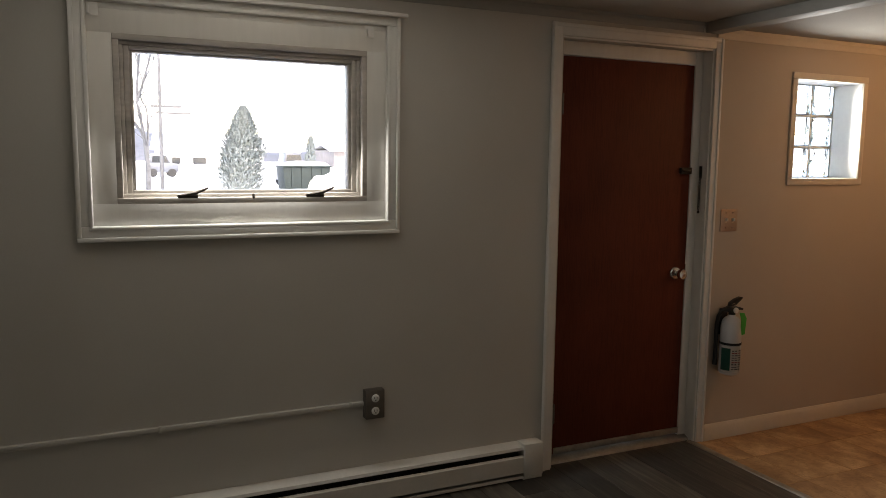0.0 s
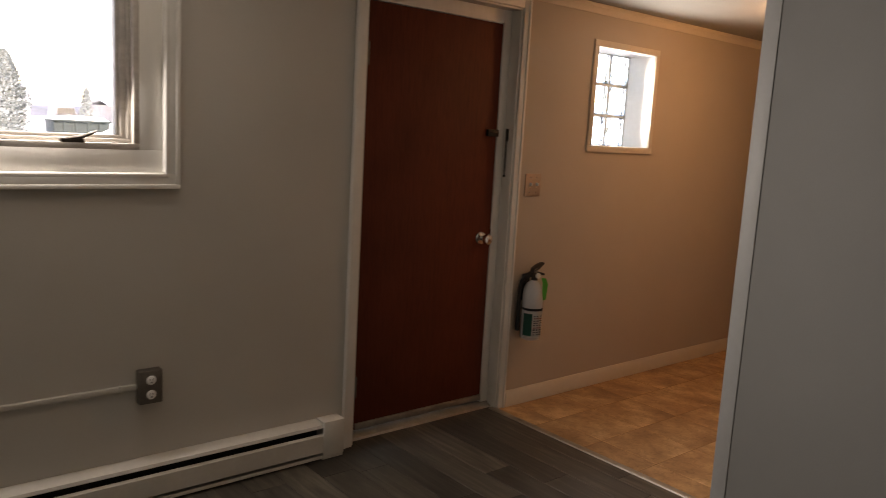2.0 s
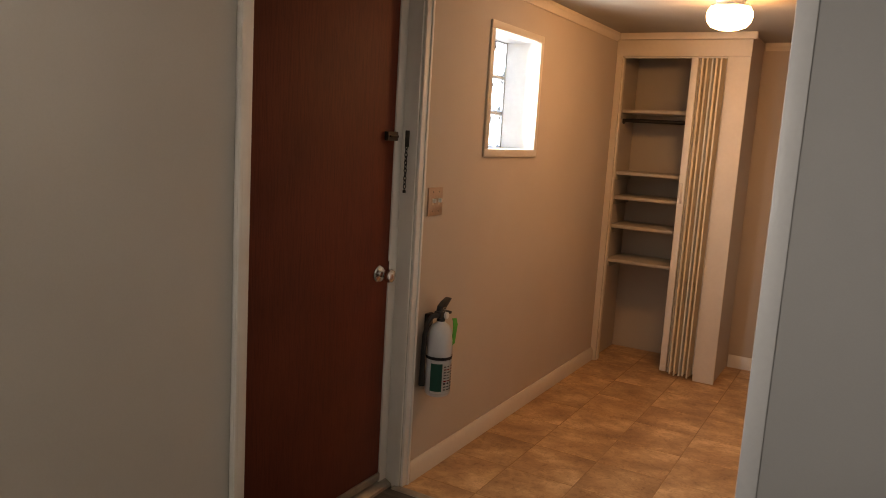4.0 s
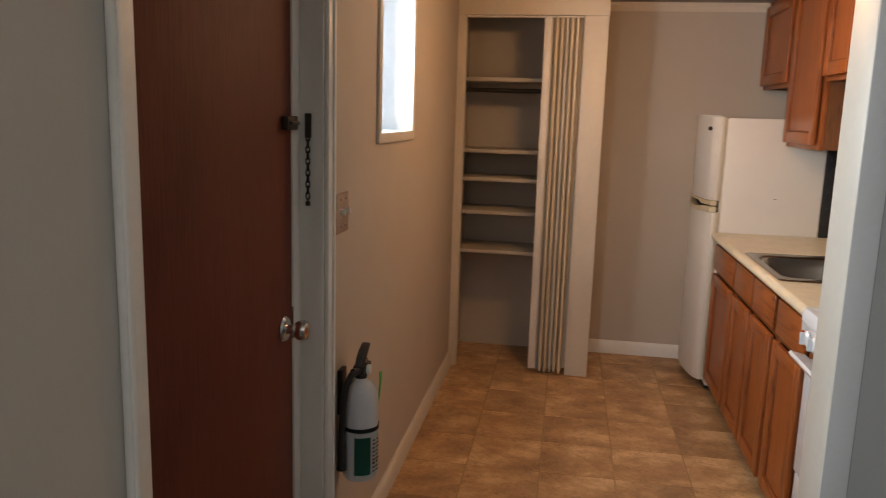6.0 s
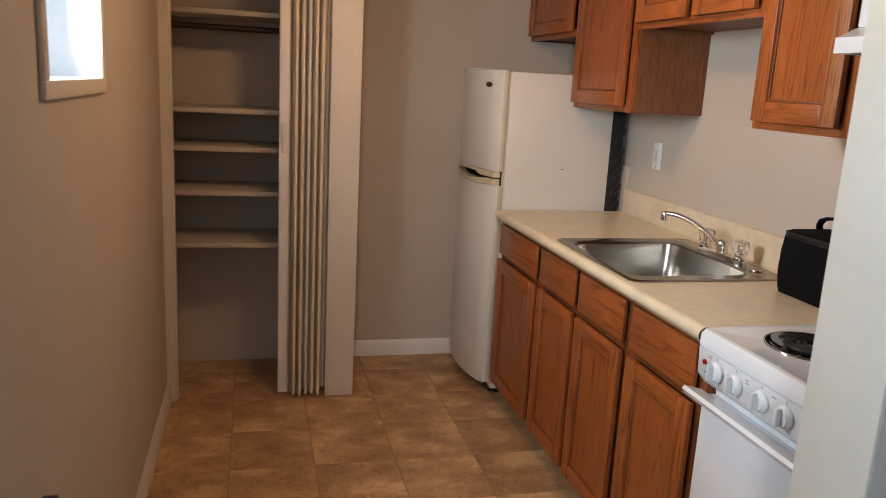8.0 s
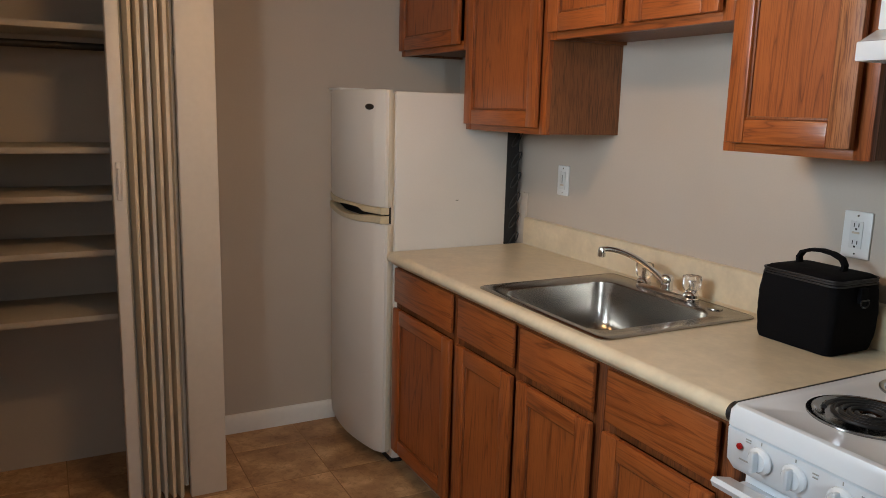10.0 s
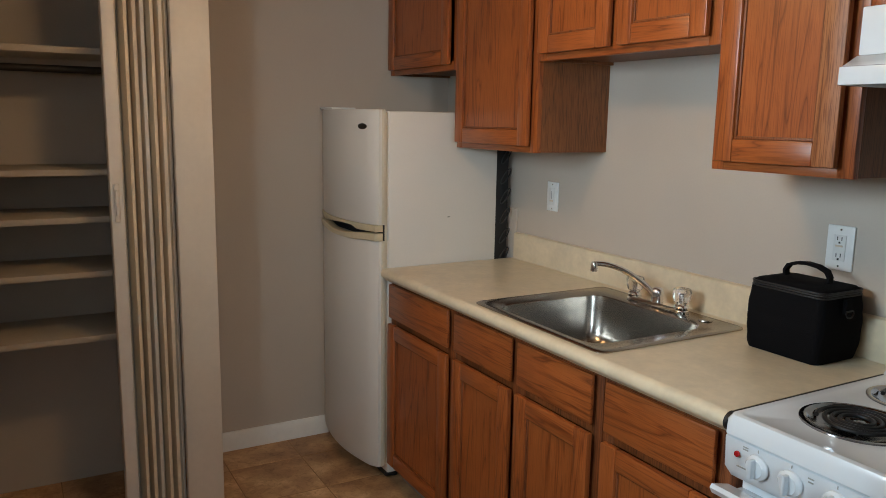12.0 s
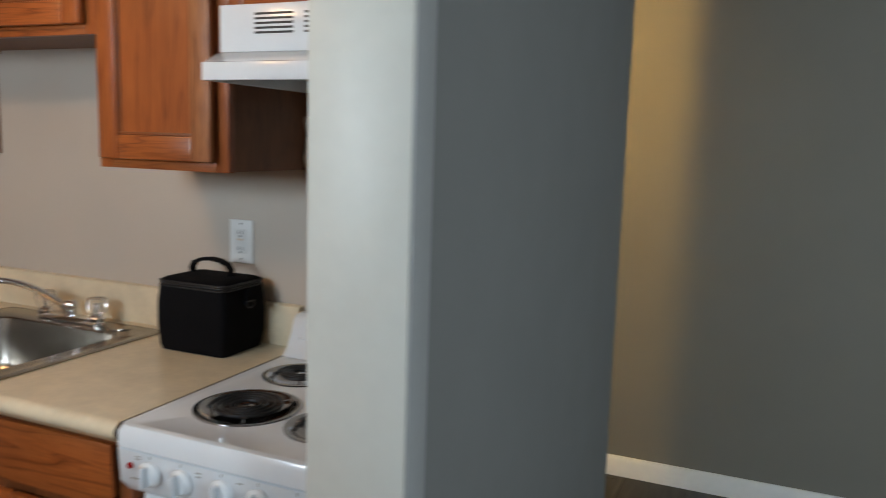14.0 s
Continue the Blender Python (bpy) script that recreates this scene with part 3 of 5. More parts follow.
for k in range(11):
    z = 1.425 - 0.0155 * k
    pts = []
    for a in range(12):
        c, s = 0.0055 * math.cos(a * math.pi / 6), 0.0105 * math.sin(a * math.pi / 6)
        pts.append((2.756 + (c if k % 2 else 0.0), NY + 0.0400 + (0.0 if k % 2 else c), z + s))
    part("chain_link", tube(bmesh.new(), pts, 0.002, 6, True), "iron", holder)
part("chain_end", lathe(bmesh.new(), [(0, 0), (0.006, 0.0), (0.007, 0.008), (0.003, 0.014), (0, 0.014)], (2.756, NY + 0.0400, 1.243), seg=12), "iron", holder)

# ---- glass block window ----
blockwin = thing("window_2", (3.635, NY, 1.4), "glass block window set deep in the beige kitchen wall", "window", kind="structure")
part("casing", frame_ring(bmesh.new(), 3.372, 3.898, 1.427, 1.968, 0.036, NY - 0.012, NY - 0.0005, 0.003), "btrim", blockwin, "thin beige painted frame")
rv = bmesh.new()
box(rv, 3.361, 3.373, NY, NY + 0.178, 1.428, 1.967)
box(rv, 3.897, 3.909, NY, NY + 0.178, 1.428, 1.967)
box(rv, 3.361, 3.909, NY, NY + 0.178, 1.416, 1.428)
box(rv, 3.361, 3.909, NY, NY + 0.178, 1.967, 1.979)
part("reveal", rv, "white", blockwin, "white painted reveal")
mo = bmesh.new()
for k in range(4):
    box(mo, 3.36 + 0.1795 * k, 3.3695 + 0.1795 * k + 0.002, NY + 0.19, NY + 0.255, 1.418, 1.978)
    box(mo, 3.362, 3.908, NY + 0.1905, NY + 0.2545, 1.418 + 0.1825 * k, 1.4295 + 0.1825 * k)
part("mortar", mo, "mortar", blockwin, "grey mortar joints")
for i in range(3):
    for k in range(3):
        bl = part("glass_block", B(3.3725 + 0.1795 * i, 3.5375 + 0.1795 * i, NY + 0.181, NY + 0.262, 1.4305 + 0.1825 * k, 1.5995 + 0.1825 * k, bevel=0.012, seg=2), "block", blockwin)
        bl.visible_shadow = False

# ---- closet ----
CX = 5.165
structure("wall_closet_side", B(CX + 0.02, EX - 0.001, 2.262, 2.302, 0.0, CK - 0.001), "kwall", "beige painted side wall of the shallow closet", "wall")
structure("wall_closet_front", wall_mesh(0, CX + 0.0, CX + 0.02, 2.256, NY, 0.0, CK, [(2.385, 3.042, -0.1, 2.047)]), "btrim", "beige painted closet front with a tall opening", "wall")
structure("trim_closet_post", B(CX - 0.012, CX - 0.0005, 2.254, 2.384, 0.0, 2.046, bevel=0.002), "btrim", "beige flat casing board beside the closet opening", "trim")
structure("trim_closet_header", B(CX - 0.012, CX - 0.0005, 2.252, NY - 0.001, 2.048, 2.146, bevel=0.002), "btrim", "beige flat board over the closet opening", "trim")
structure("trim_closet_crown", B(CX - 0.036, CX - 0.0005, 2.228, NY - 0.021, 2.147, CK - 0.001, bevel=0.004), "btrim", "beige square moulding over the closet", "trim")
structure("trim_closet_inner_post", B(CX + 0.0205, CX + 0.06, 3.034, NY - 0.001, 0.0, 2.046, bevel=0.002), "btrim", "beige inner post of the closet", "trim")
for z in (1.715, 1.298, 1.130, 0.932, 0.694):
    sh = thing("closet_shelf", (5.49, 2.69, z - 0.01), "beige painted closet shelf, empty, resting on cleats", "shelf", "closet shelves")
    part("board", B(5.322, EX - 0.001, 2.304, NY - 0.001, z - 0.022, z, bevel=0.002), "shelf", sh)
    part("cleat", B(5.34, EX - 0.001, NY - 0.02, NY - 0.001, z - 0.06, z - 0.0225, bevel=0.001), "closet", sh)
    part("cleat", B(5.34, EX - 0.001, 2.3025, 2.322, z - 0.06, z - 0.0225, bevel=0.001), "closet", sh)
rodt = thing("closet_rod", (5.43, 2.69, 1.645), "dark metal hanging rod under the top closet shelf", "closet rod")
part("pole", rod(bmesh.new(), (5.43, 2.3025, 1.645), (5.43, NY - 0.001, 1.645), 0.013, seg=16), "iron", rodt)
for y, s in ((2.3028, 1), (NY - 0.0012, -1)):
    part("socket", lathe(bmesh.new(), [(0, 0), (0.026, 0), (0.026, 0.006), (0.017, 0.012), (0, 0.012)], (5.43, y, 1.645), (0, s, 0), 20), "iron", rodt)

fold = thing("folding_door", (CX + 0.03, 2.49, 0.0), "off-white accordion folding door pushed open against the jamb", "folding door")
lead = part("lead_post", B(CX - 0.012, CX + 0.050, 2.558, 2.600, 0.026, 2.036, bevel=0.004), "white", fold, "white lead post")
hb = box(bmesh.new(), CX - 0.024, CX - 0.0125, 2.572, 2.590, 1.13, 1.26, 0.004)
box(hb, CX - 0.034, CX - 0.0235, 2.576, 2.586, 1.15, 1.24, 0.003)
part("handle", hb, "white", lead, "white plastic pull")
NF = 12
ys = [2.556 - 0.165 * k / NF for k in range(NF + 1)]
for k in range(NF):
    deep = (0.010 if k in (0, 5, 6, 11) else 0.024) + 0.006 * math.sin(k * 2.1)
    xa, xb = (CX + 0.06, CX - deep) if k % 2 else (CX - deep, CX + 0.06)
    if k == 0:
        xa = CX + 0.03
    if k == NF - 1:
        xb = CX + 0.03
    dx, dy = xb - xa, ys[k + 1] - ys[k]
    n = Vector((dx, dy)).normalized()
    q = Vector((-n.y, n.x)) * 0.0054
    # Daylit and lamplit tones are set panel by panel.
    part("fold_panel", prism(bmesh.new(), [(xa + q.x, ys[k] + q.y), (xb + q.x, ys[k + 1] + q.y), (xb - q.x, ys[k + 1] - q.y), (xa - q.x, ys[k] - q.y)], 2, 0.012 + 0.009 * (k % 3), 2.034), "greyfold" if k in (0, 5, 6, 11) else "fold", fold)
part("top_track", B(CX + 0.018, CX + 0.05, 2.387, 3.032, 2.0375, 2.0465, bevel=0.001), "white", fold, "white track")

# ---- kitchen ceiling lamp and hall bulb ----
lamp = thing("ceiling_lamp", (4.04, 2.195, CK), "lit round opal glass ceiling lamp on a white holder", "ceiling lamp")
part("canopy", lathe(bmesh.new(), [(0, 0), (0.066, 0), (0.068, -0.006), (0.066, -0.026), (0.062, -0.034), (0, -0.034)], (4.04, 2.195, CK - 0.0005)), "wplate", lamp, "white ceramic holder")
# Opaque collar added above the globe so that less light reaches the ceiling.
part("collar", lathe(bmesh.new(), [(0.060, -0.0335), (0.088, -0.040), (0.093, -0.047), (0.060, -0.046)], (4.04, 2.195, CK)), "wplate", lamp, "white collar added to hold light off the ceiling")
part("glass_shade", lathe(bmesh.new(), [(0.058, -0.046), (0.088, -0.048), (0.100, -0.062), (0.104, -0.085), (0.098, -0.112), (0.080, -0.134), (0.045, -0.147), (0, -0.150)], (4.04, 2.195, CK)), "lampk", lamp, "glowing warm opal glass globe")
hall = thing("hall_bulb", (3.0, 0.60, CL), "bare warm bulb in a ceiling socket in the hall", "ceiling lamp")
part("socket", lathe(bmesh.new(), [(0, 0), (0.055, 0), (0.05, -0.02), (0.02, -0.05), (0, -0.05)], (3.0, 0.60, CL - 0.0005)), "wplate", hall)
part("bulb", lathe(bmesh.new(), [(0.014, -0.05), (0.03, -0.08), (0.036, -0.105), (0.026, -0.13), (0, -0.138)], (3.0, 0.60, CL)), "lamph", hall, "glowing warm bulb")

# ---- living room fittings ----
heater = thing("baseboard_heater", (0.4, NY - 0.04, 0.0), "white enamelled electric baseboard heater along the window wall", "heater")
HX0, HX1 = -1.6, 1.765
hb = bmesh.new()
prism(hb, [(NY - 0.001, 0.012), (NY - 0.012, 0.012), (NY - 0.012, 0.166), (NY - 0.064, 0.146), (NY - 0.068, 0.150), (NY - 0.064, 0.162), (NY - 0.001, 0.172)], 0, HX0, HX1 - 0.105)
part("back_plate", hb, "heater", heater)
part("front_panel", prism(bmesh.new(), [(NY - 0.072, 0.038), (NY - 0.066, 0.034), (NY - 0.066, 0.112), (NY - 0.058, 0.118), (NY - 0.062, 0.122), (NY - 0.072, 0.114)], 0, HX0, HX1 - 0.1055), "heater", heater, "dented white front panel")
part("lower_lip", prism(bmesh.new(), [(NY - 0.068, 0.008), (NY - 0.02, 0.008), (NY - 0.02, 0.014), (NY - 0.062, 0.014), (NY - 0.062, 0.022), (NY - 0.068, 0.022)], 0, HX0, HX1 - 0.1055), "heater", heater)
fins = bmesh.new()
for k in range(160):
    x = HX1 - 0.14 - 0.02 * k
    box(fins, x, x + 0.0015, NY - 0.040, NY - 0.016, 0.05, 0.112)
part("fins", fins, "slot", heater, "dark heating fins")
# Near-black sheet behind the fins, painted shade for the heater's slot.
part("slot_shadow_plate", B(HX0, HX1 - 0.1056, NY - 0.0155, NY - 0.0125, 0.03, 0.15), "slot", heater, "dark plate standing in for shade in the slot")
part("end_cap", B(HX1 - 0.105, HX1, NY - 0.075, NY - 0.001, 0.018, 0.176, bevel=0.004), "heater", heater, "plain white end box")
part("end_foot", B(HX1 - 0.105, HX1 - 0.002, NY - 0.07, NY - 0.002, 0.002, 0.0175, bevel=0.002), "heater", heater)

outlet = thing("wall_outlet", (0.927, NY, 0.455), "surface-mounted steel outlet box with two white sockets", "outlet")
part("box", B(0.884, 0.970, NY - 0.042, NY - 0.0005, 0.392, 0.520, bevel=0.004), "boxmetal", outlet, "grey-brown metal box")
for z in (0.428, 0.484):
    so = part("socket", lathe(bmesh.new(), [(0, 0), (0.0175, 0), (0.0175, 0.003), (0.015, 0.0045), (0, 0.0045)], (0.927, NY - 0.0422, z), (0, -1, 0), 24), "wplate", outlet, "white duplex socket")
    for dx in (-0.006, 0.006):
        part("slot", B(0.927 + dx - 0.001, 0.927 + dx + 0.001, NY - 0.0475, NY - 0.0467, z - 0.001, z + 0.007), "slot", so)
    part("earth_slot", B(0.9245, 0.9295, NY - 0.0475, NY - 0.0467, z - 0.010, z - 0.005), "slot", so)
conduit = thing("cable_raceway", (-0.6, NY, 0.455), "thin painted cable raceway running along the wall to the outlet", "cable duct")
part("channel", prism(bmesh.new(), [(NY - 0.0005, 0.445), (NY - 0.014, 0.447), (NY - 0.016, 0.456), (NY - 0.014, 0.464), (NY - 0.0005, 0.466)], 0, WX, 0.8835), "wall", conduit)
for x in (0.82, 0.05, -0.8):
    part("clip", B(x, x + 0.012, NY - 0.0185, NY - 0.0005, 0.4425, 0.4685, bevel=0.002), "wall", conduit)


def wall_plate(name, x, z, w, h, y, face, material, label, kind):
    """A plate on a wall that faces y: kind 'toggle', 'duplex', 'gfci' or 'dimmer'."""
    t = thing(name, (x, y, z), label, "switch" if kind in ("toggle", "dimmer") else "outlet")

    def f(x0, x1, d0, d1, z0, z1, bv=0.0):
        return B(x + x0, x + x1, y + face * d0, y + face * d1, z + z0, z + z1, bevel=bv)
    part("plate", f(-w / 2, w / 2, 0.0005, 0.007, -h / 2, h / 2, 0.0025), material, t)
    if kind == "toggle":
        for dx in (-0.024, 0.024):
            tg = part("toggle", f(dx - 0.005, dx + 0.005, 0.0072, 0.022, -0.004, 0.012, 0.002), "wplate", t, "small pale toggle")
            part("slot_frame", f(dx - 0.007, dx + 0.007, 0.0071, 0.0082, -0.014, 0.014, 0.0004), "plate", tg)
            for dz in (-0.04, 0.04):
                part("screw", lathe(bmesh.new(), [(0, 0), (0.004, 0), (0.003, 0.0015), (0, 0.002)], (x + dx, y + face * 0.0071, z + dz), (0, face, 0), 12), "nickel", t)
    elif kind == "duplex":
        for dz in (-0.022, 0.022):
            s = part("socket", f(-0.017, 0.017, 0.0072, 0.0095, dz - 0.015, dz + 0.015, 0.002), "label", t)
            for dx in (-0.006, 0.006):
                part("slot", f(dx - 0.001, dx + 0.001, 0.0096, 0.0102, dz - 0.002, dz + 0.008), "slot", s)
            part("earth_slot", f(-0.0025, 0.0025, 0.0096, 0.0102, dz - 0.010, dz - 0.005), "slot", s)
        part("screw", lathe(bmesh.new(), [(0, 0), (0.003, 0), (0.002, 0.0015), (0, 0.0015)], (x, y + face * 0.0071, z), (0, face, 0), 12), "nickel", t)
    else:
        s = part("insert", f(-0.017, 0.017, 0.0072, 0.0098, -0.034, 0.034, 0.001), "label", t)
        for dz in ((-0.022, 0.022) if kind == "gfci" else ()):
            for dx in (-0.006, 0.006):
                part("slot", f(dx - 0.001, dx + 0.001, 0.0099, 0.0105, dz - 0.002, dz + 0.008), "slot", s)
            part("earth_slot", f(-0.0025, 0.0025, 0.0099, 0.0105, dz - 0.010, dz - 0.005), "slot", s)
        part("button", f(-0.010, 0.010, 0.0099, 0.012, 0.003 if kind == "gfci" else -0.02, 0.008 if kind == "gfci" else -0.014, 0.0006), "plate", s)
        if kind == "dimmer":
            part("slider", f(-0.002, 0.002, 0.0099, 0.0108, -0.010, 0.022), "trimgrey", s)
        for dz in (-0.048, 0.048):
            part("screw", lathe(bmesh.new(), [(0, 0), (0.003, 0), (0.002, 0.0015), (0, 0.0015)], (x, y + face * 0.0071, z + dz), (0, face, 0), 12), "nickel", t)
    return t


wall_plate("light_switch", 2.930, 1.205, 0.116, 0.118, NY, -1, "brass", "brushed metal double toggle switch plate beside the door", "toggle")
wall_plate("counter_switch", 4.803, 1.197, 0.070, 0.116, SKY, 1, "wplate", "white dimmer switch plate above the counter", "dimmer")
wall_plate("counter_outlet", 3.572, 1.178, 0.076, 0.118, SKY, 1, "wplate", "white double outlet plate above the counter", "gfci")

# ---- fire extinguisher on its wall hook ----
ex, ey = 2.926, NY - 0.068
ext = thing("fire_extinguisher", (ex, ey, 0.378), "pale grey fire extinguisher with green label hung on the wall", "fire extinguisher")
cyl = part("cylinder", lathe(bmesh.new(), [(0, 0.383), (0.038, 0.383), (0.049, 0.388), (0.054, 0.398), (0.054, 0.626), (0.0530, 0.648), (0.048, 0.670), (0.037, 0.688), (0.021, 0.699), (0.016, 0.71), (0, 0.71)], (ex, ey, 0)), "cylinder", ext)


def band(r, z0, z1, a0, a1, cx, cy, n=14):
    """A curved label patch round an upright cylinder, angles in degrees from +x."""
    bm = bmesh.new()
    lo, hi = [], []
    for k in range(n + 1):
        a = radians(a0 + (a1 - a0) * k / n)
        lo.append(bm.verts.new((cx + r * math.cos(a), cy + r * math.sin(a), z0)))
        hi.append(bm.verts.new((cx + r * math.cos(a), cy + r * math.sin(a), z1)))
    for k in range(n):
        bm.faces.new((lo[k], lo[k + 1], hi[k + 1], hi[k]))
    bmesh.ops.solidify(bm, geom=bm.faces[:], thickness=0.0008)
    return bm


part("white_label", band(0.0553, 0.403, 0.543, 180, 380, ex, ey, 24), "label", cyl, "white printed label")
part("green_label", band(0.0566, 0.413, 0.533, 176, 228, ex, ey), "green", cyl, "dark green label field")
for k in range(9):
    z = 0.418 + 0.0125 * k
    for a0, a1 in ((236, 246 + 3 * (k % 2)), (253, 270 - 4 * (k % 3)), (275, 292)):
        part("print_line", band(0.0566, z, z + (0.008 if k == 2 else 0.0045), a0, a1, ex, ey, 4), "slot" if k % 4 != 3 else "red", cyl)
part("strap", band(0.0564, 0.548, 0.561, 90, 450, ex, ey, 32), "black", ext, "black rubber strap")
vb = bmesh.new()
rod(vb, (ex, ey, 0.706), (ex, ey, 0.752), 0.018)
box(vb, ex - 0.034, ex + 0.024, ey - 0.017, ey + 0.017, 0.722, 0.752, 0.005)
rod(vb, (ex - 0.028, ey, 0.735), (ex - 0.048, ey + 0.012, 0.735), 0.012)
valve = part("valve", vb, "black", ext, "black valve head")
part("lever", prism(bmesh.new(), [(ex - 0.026, 0.752), (ex + 0.016, 0.758), (ex + 0.036, 0.772), (ex + 0.060, 0.790), (ex + 0.062, 0.797), (ex + 0.048, 0.800), (ex + 0.008, 0.788), (ex - 0.020, 0.772)], 1, ey - 0.012, ey + 0.012, 0.003), "black", valve)
part("carry_handle", prism(bmesh.new(), [(ex - 0.005, 0.738), (ex + 0.040, 0.746), (ex + 0.066, 0.738), (ex + 0.064, 0.728), (ex + 0.036, 0.731), (ex, 0.724)], 1, ey - 0.015, ey + 0.015, 0.003), "black", valve)
part("gauge", lathe(bmesh.new(), [(0, 0), (0.0145, 0), (0.0145, 0.009), (0.012, 0.011), (0, 0.011)], (ex + 0.006, ey - 0.0175, 0.732), (0, -1, 0), 20), "label", valve, "round pressure gauge")
part("pull_pin", tube(bmesh.new(), [(ex - 0.012 + 0.011 * math.cos(a * math.pi / 6), ey - 0.021, 0.760 + 0.011 * math.sin(a * math.pi / 6)) for a in range(12)], 0.0016, 6, True), "nickel", valve)
hose = [(ex - 0.036, ey + 0.004, 0.738), (ex - 0.056, ey + 0.014, 0.730), (ex - 0.068, ey + 0.026, 0.700), (ex - 0.070, ey + 0.034, 0.650), (ex - 0.066, ey + 0.038, 0.590), (ex - 0.062, ey + 0.042, 0.530), (ex - 0.060, ey + 0.042, 0.470), (ex - 0.060, ey + 0.042, 0.430)]
part("hose", tube(bmesh.new(), hose, [0.010, 0.0105, 0.0105, 0.0105, 0.0105, 0.0105, 0.012, 0.014], 12), "black", ext, "black rubber hose")
part("wall_hook", B(ex - 0.024, ex + 0.024, NY - 0.016, NY - 0.0005, 0.588, 0.730, bevel=0.003), "black", ext)
tg = prism(bmesh.new(), [(ex - 0.006, 0.728), (ex + 0.030, 0.722), (ex + 0.052, 0.690), (ex + 0.056, 0.604), (ex + 0.022, 0.596), (ex + 0.010, 0.690)], 1, ey - 0.0585, ey - 0.0565)
bmesh.ops.subdivide_edges(tg, edges=tg.edges[:], cuts=3, use_grid_fill=True)
for v in tg.verts:
    v.co.y += 0.016 * math.sin(34 * (v.co.x - ex)) * (0.73 - v.co.z) / 0.12
part("tag", tg, "tag", ext, "bright green inspection tag")

# ---- refrigerator ----
FX0, FX1, FY = 5.066, 5.655, 1.612
fridge = thing("refrigerator", (5.36, 1.34, 0.0), "aged white top-freezer refrigerator with yellowed handles", "refrigerator")
part("body", B(FX0, FX1, 1.10, FY - 0.008, 0.035, 1.522, bevel=0.006), "fridge", fridge, "pebbled white cabinet")
part("gasket", B(FX0 + 0.012, FX1 - 0.012, FY - 0.0075, FY + 0.0045, 0.075, 1.515), "edgetrim", fridge)
part("compressor_back", B(FX0 + 0.012, FX1 - 0.02, 1.03, 1.0995, 0.06, 1.50, bevel=0.01), "black", fridge, "dark condenser back")

for k in range(7):
    zc = 0.92 + 0.085 * k
    part("condenser_loop", tube(bmesh.new(), [(FX0 + 0.004 + 0.008 * math.cos(a * math.pi / 8), 1.052 + 0.022 * math.cos(a * math.pi / 8 + 1.2), zc + 0.032 * math.sin(a * math.pi / 8)) for a in range(16)], 0.0026, 6, True), "slot", fridge, "black condenser tube")


def bowed(z0, z1, bevel=0.006):
    """A refrigerator door, bowed in plan, with rounded upright edges."""
    n, w = 18, FX1 - FX0
    pts = [(FX0 + 0.002, FY + 0.005)]
    for k in range(n + 1):
        s = k / n
        bow = 0.046 + 0.046 * (1 - (2 * s - 1) ** 2)
        edge = min(s, 1 - s) * w
        if edge < 0.012:
            bow -= 0.012 - edge
        pts.append((FX0 + 0.002 + s * (w - 0.004), FY + bow))
    pts.append((FX1 - 0.002, FY + 0.005))
    return prism(bmesh.new(), pts, 2, z0, z1, bevel)


fz = part("freezer_door", bowed(1.079, 1.528), "fridge", fridge, "bowed white freezer door")
fd = part("fridge_door", bowed(0.068, 1.016), "fridge", fridge, "bowed white refrigerator door")


def ease(s, a, b):
    t = min(1.0, max(0.0, (s - a) / (b - a)))
    return t * t * (3 - 2 * t)


def grip(low, high, proud):
    """A yellowed pull strip that follows the bow of the door between two wavy edges."""
    bm, n, rows = bmesh.new(), 40, []
    for k in range(n + 1):
        s = k / n
        y = FY + 0.046 + 0.046 * (1 - (2 * s - 1) ** 2)
        x = FX0 + 0.003 + s * (FX1 - FX0 - 0.006)
        z0, z1 = low(s), high(s)
        rows.append([bm.verts.new(c) for c in ((x, y - 0.030, z0), (x, y + proud - 0.003, z0), (x, y + proud, z0 + 0.003), (x, y + proud, z1 - 0.003), (x, y + proud - 0.003, z1), (x, y - 0.030, z1))])
    for a, b in zip(rows, rows[1:]):
        for k in range(6):
            bm.faces.new((a[k], a[(k + 1) % 6], b[(k + 1) % 6], b[k]))
    bm.faces.new(rows[0])
    bm.faces.new(rows[-1])
    return bm


part("handle", grip(lambda s: 1.053 + 0.013 * ease(s, 0.20, 0.28) - 0.011 * ease(s, 0.40, 0.78) + 0.016 * ease(s, 0.84, 1.0), lambda s: 1.0788, 0.004), "cream", fz, "yellowed plastic pull")
part("handle", grip(lambda s: 1.0162 - 0.008 * ease(s, 0.05, 0.3) + 0.008 * ease(s, 0.5, 0.9), lambda s: 1.046 - 0.018 * ease(s, 0.05, 0.42) + 0.014 * ease(s, 0.5, 0.85), 0.006), "cream", fd, "yellowed plastic pull")
# Black block put into the gap between the doors as its shade.
part("hand_recess", B(FX0 + 0.01, FX1 - 0.01, FY + 0.0048, FY + 0.020, 1.014, 1.081), "black", fridge, "black filler for the shade between the doors")
for d, z0, z1 in ((fz, 1.082, 1.526), (fd, 0.072, 1.013)):
    part("edge_trim", B(FX0 - 0.0008, FX0 + 0.0018, FY + 0.006, FY + 0.022, z0, z1, bevel=0.0004), "edgetrim", d)
bd = lathe(bmesh.new(), [(0, 0), (0.030, 0), (0.029, 0.003), (0.025, 0.0045), (0, 0.0045)], (FX0 + 0.085, FY + 0.066, 1.462), (-0.22, 1, 0), 28)
for v in bd.verts:
    v.co.z = 1.462 + (v.co.z - 1.462) * 0.40
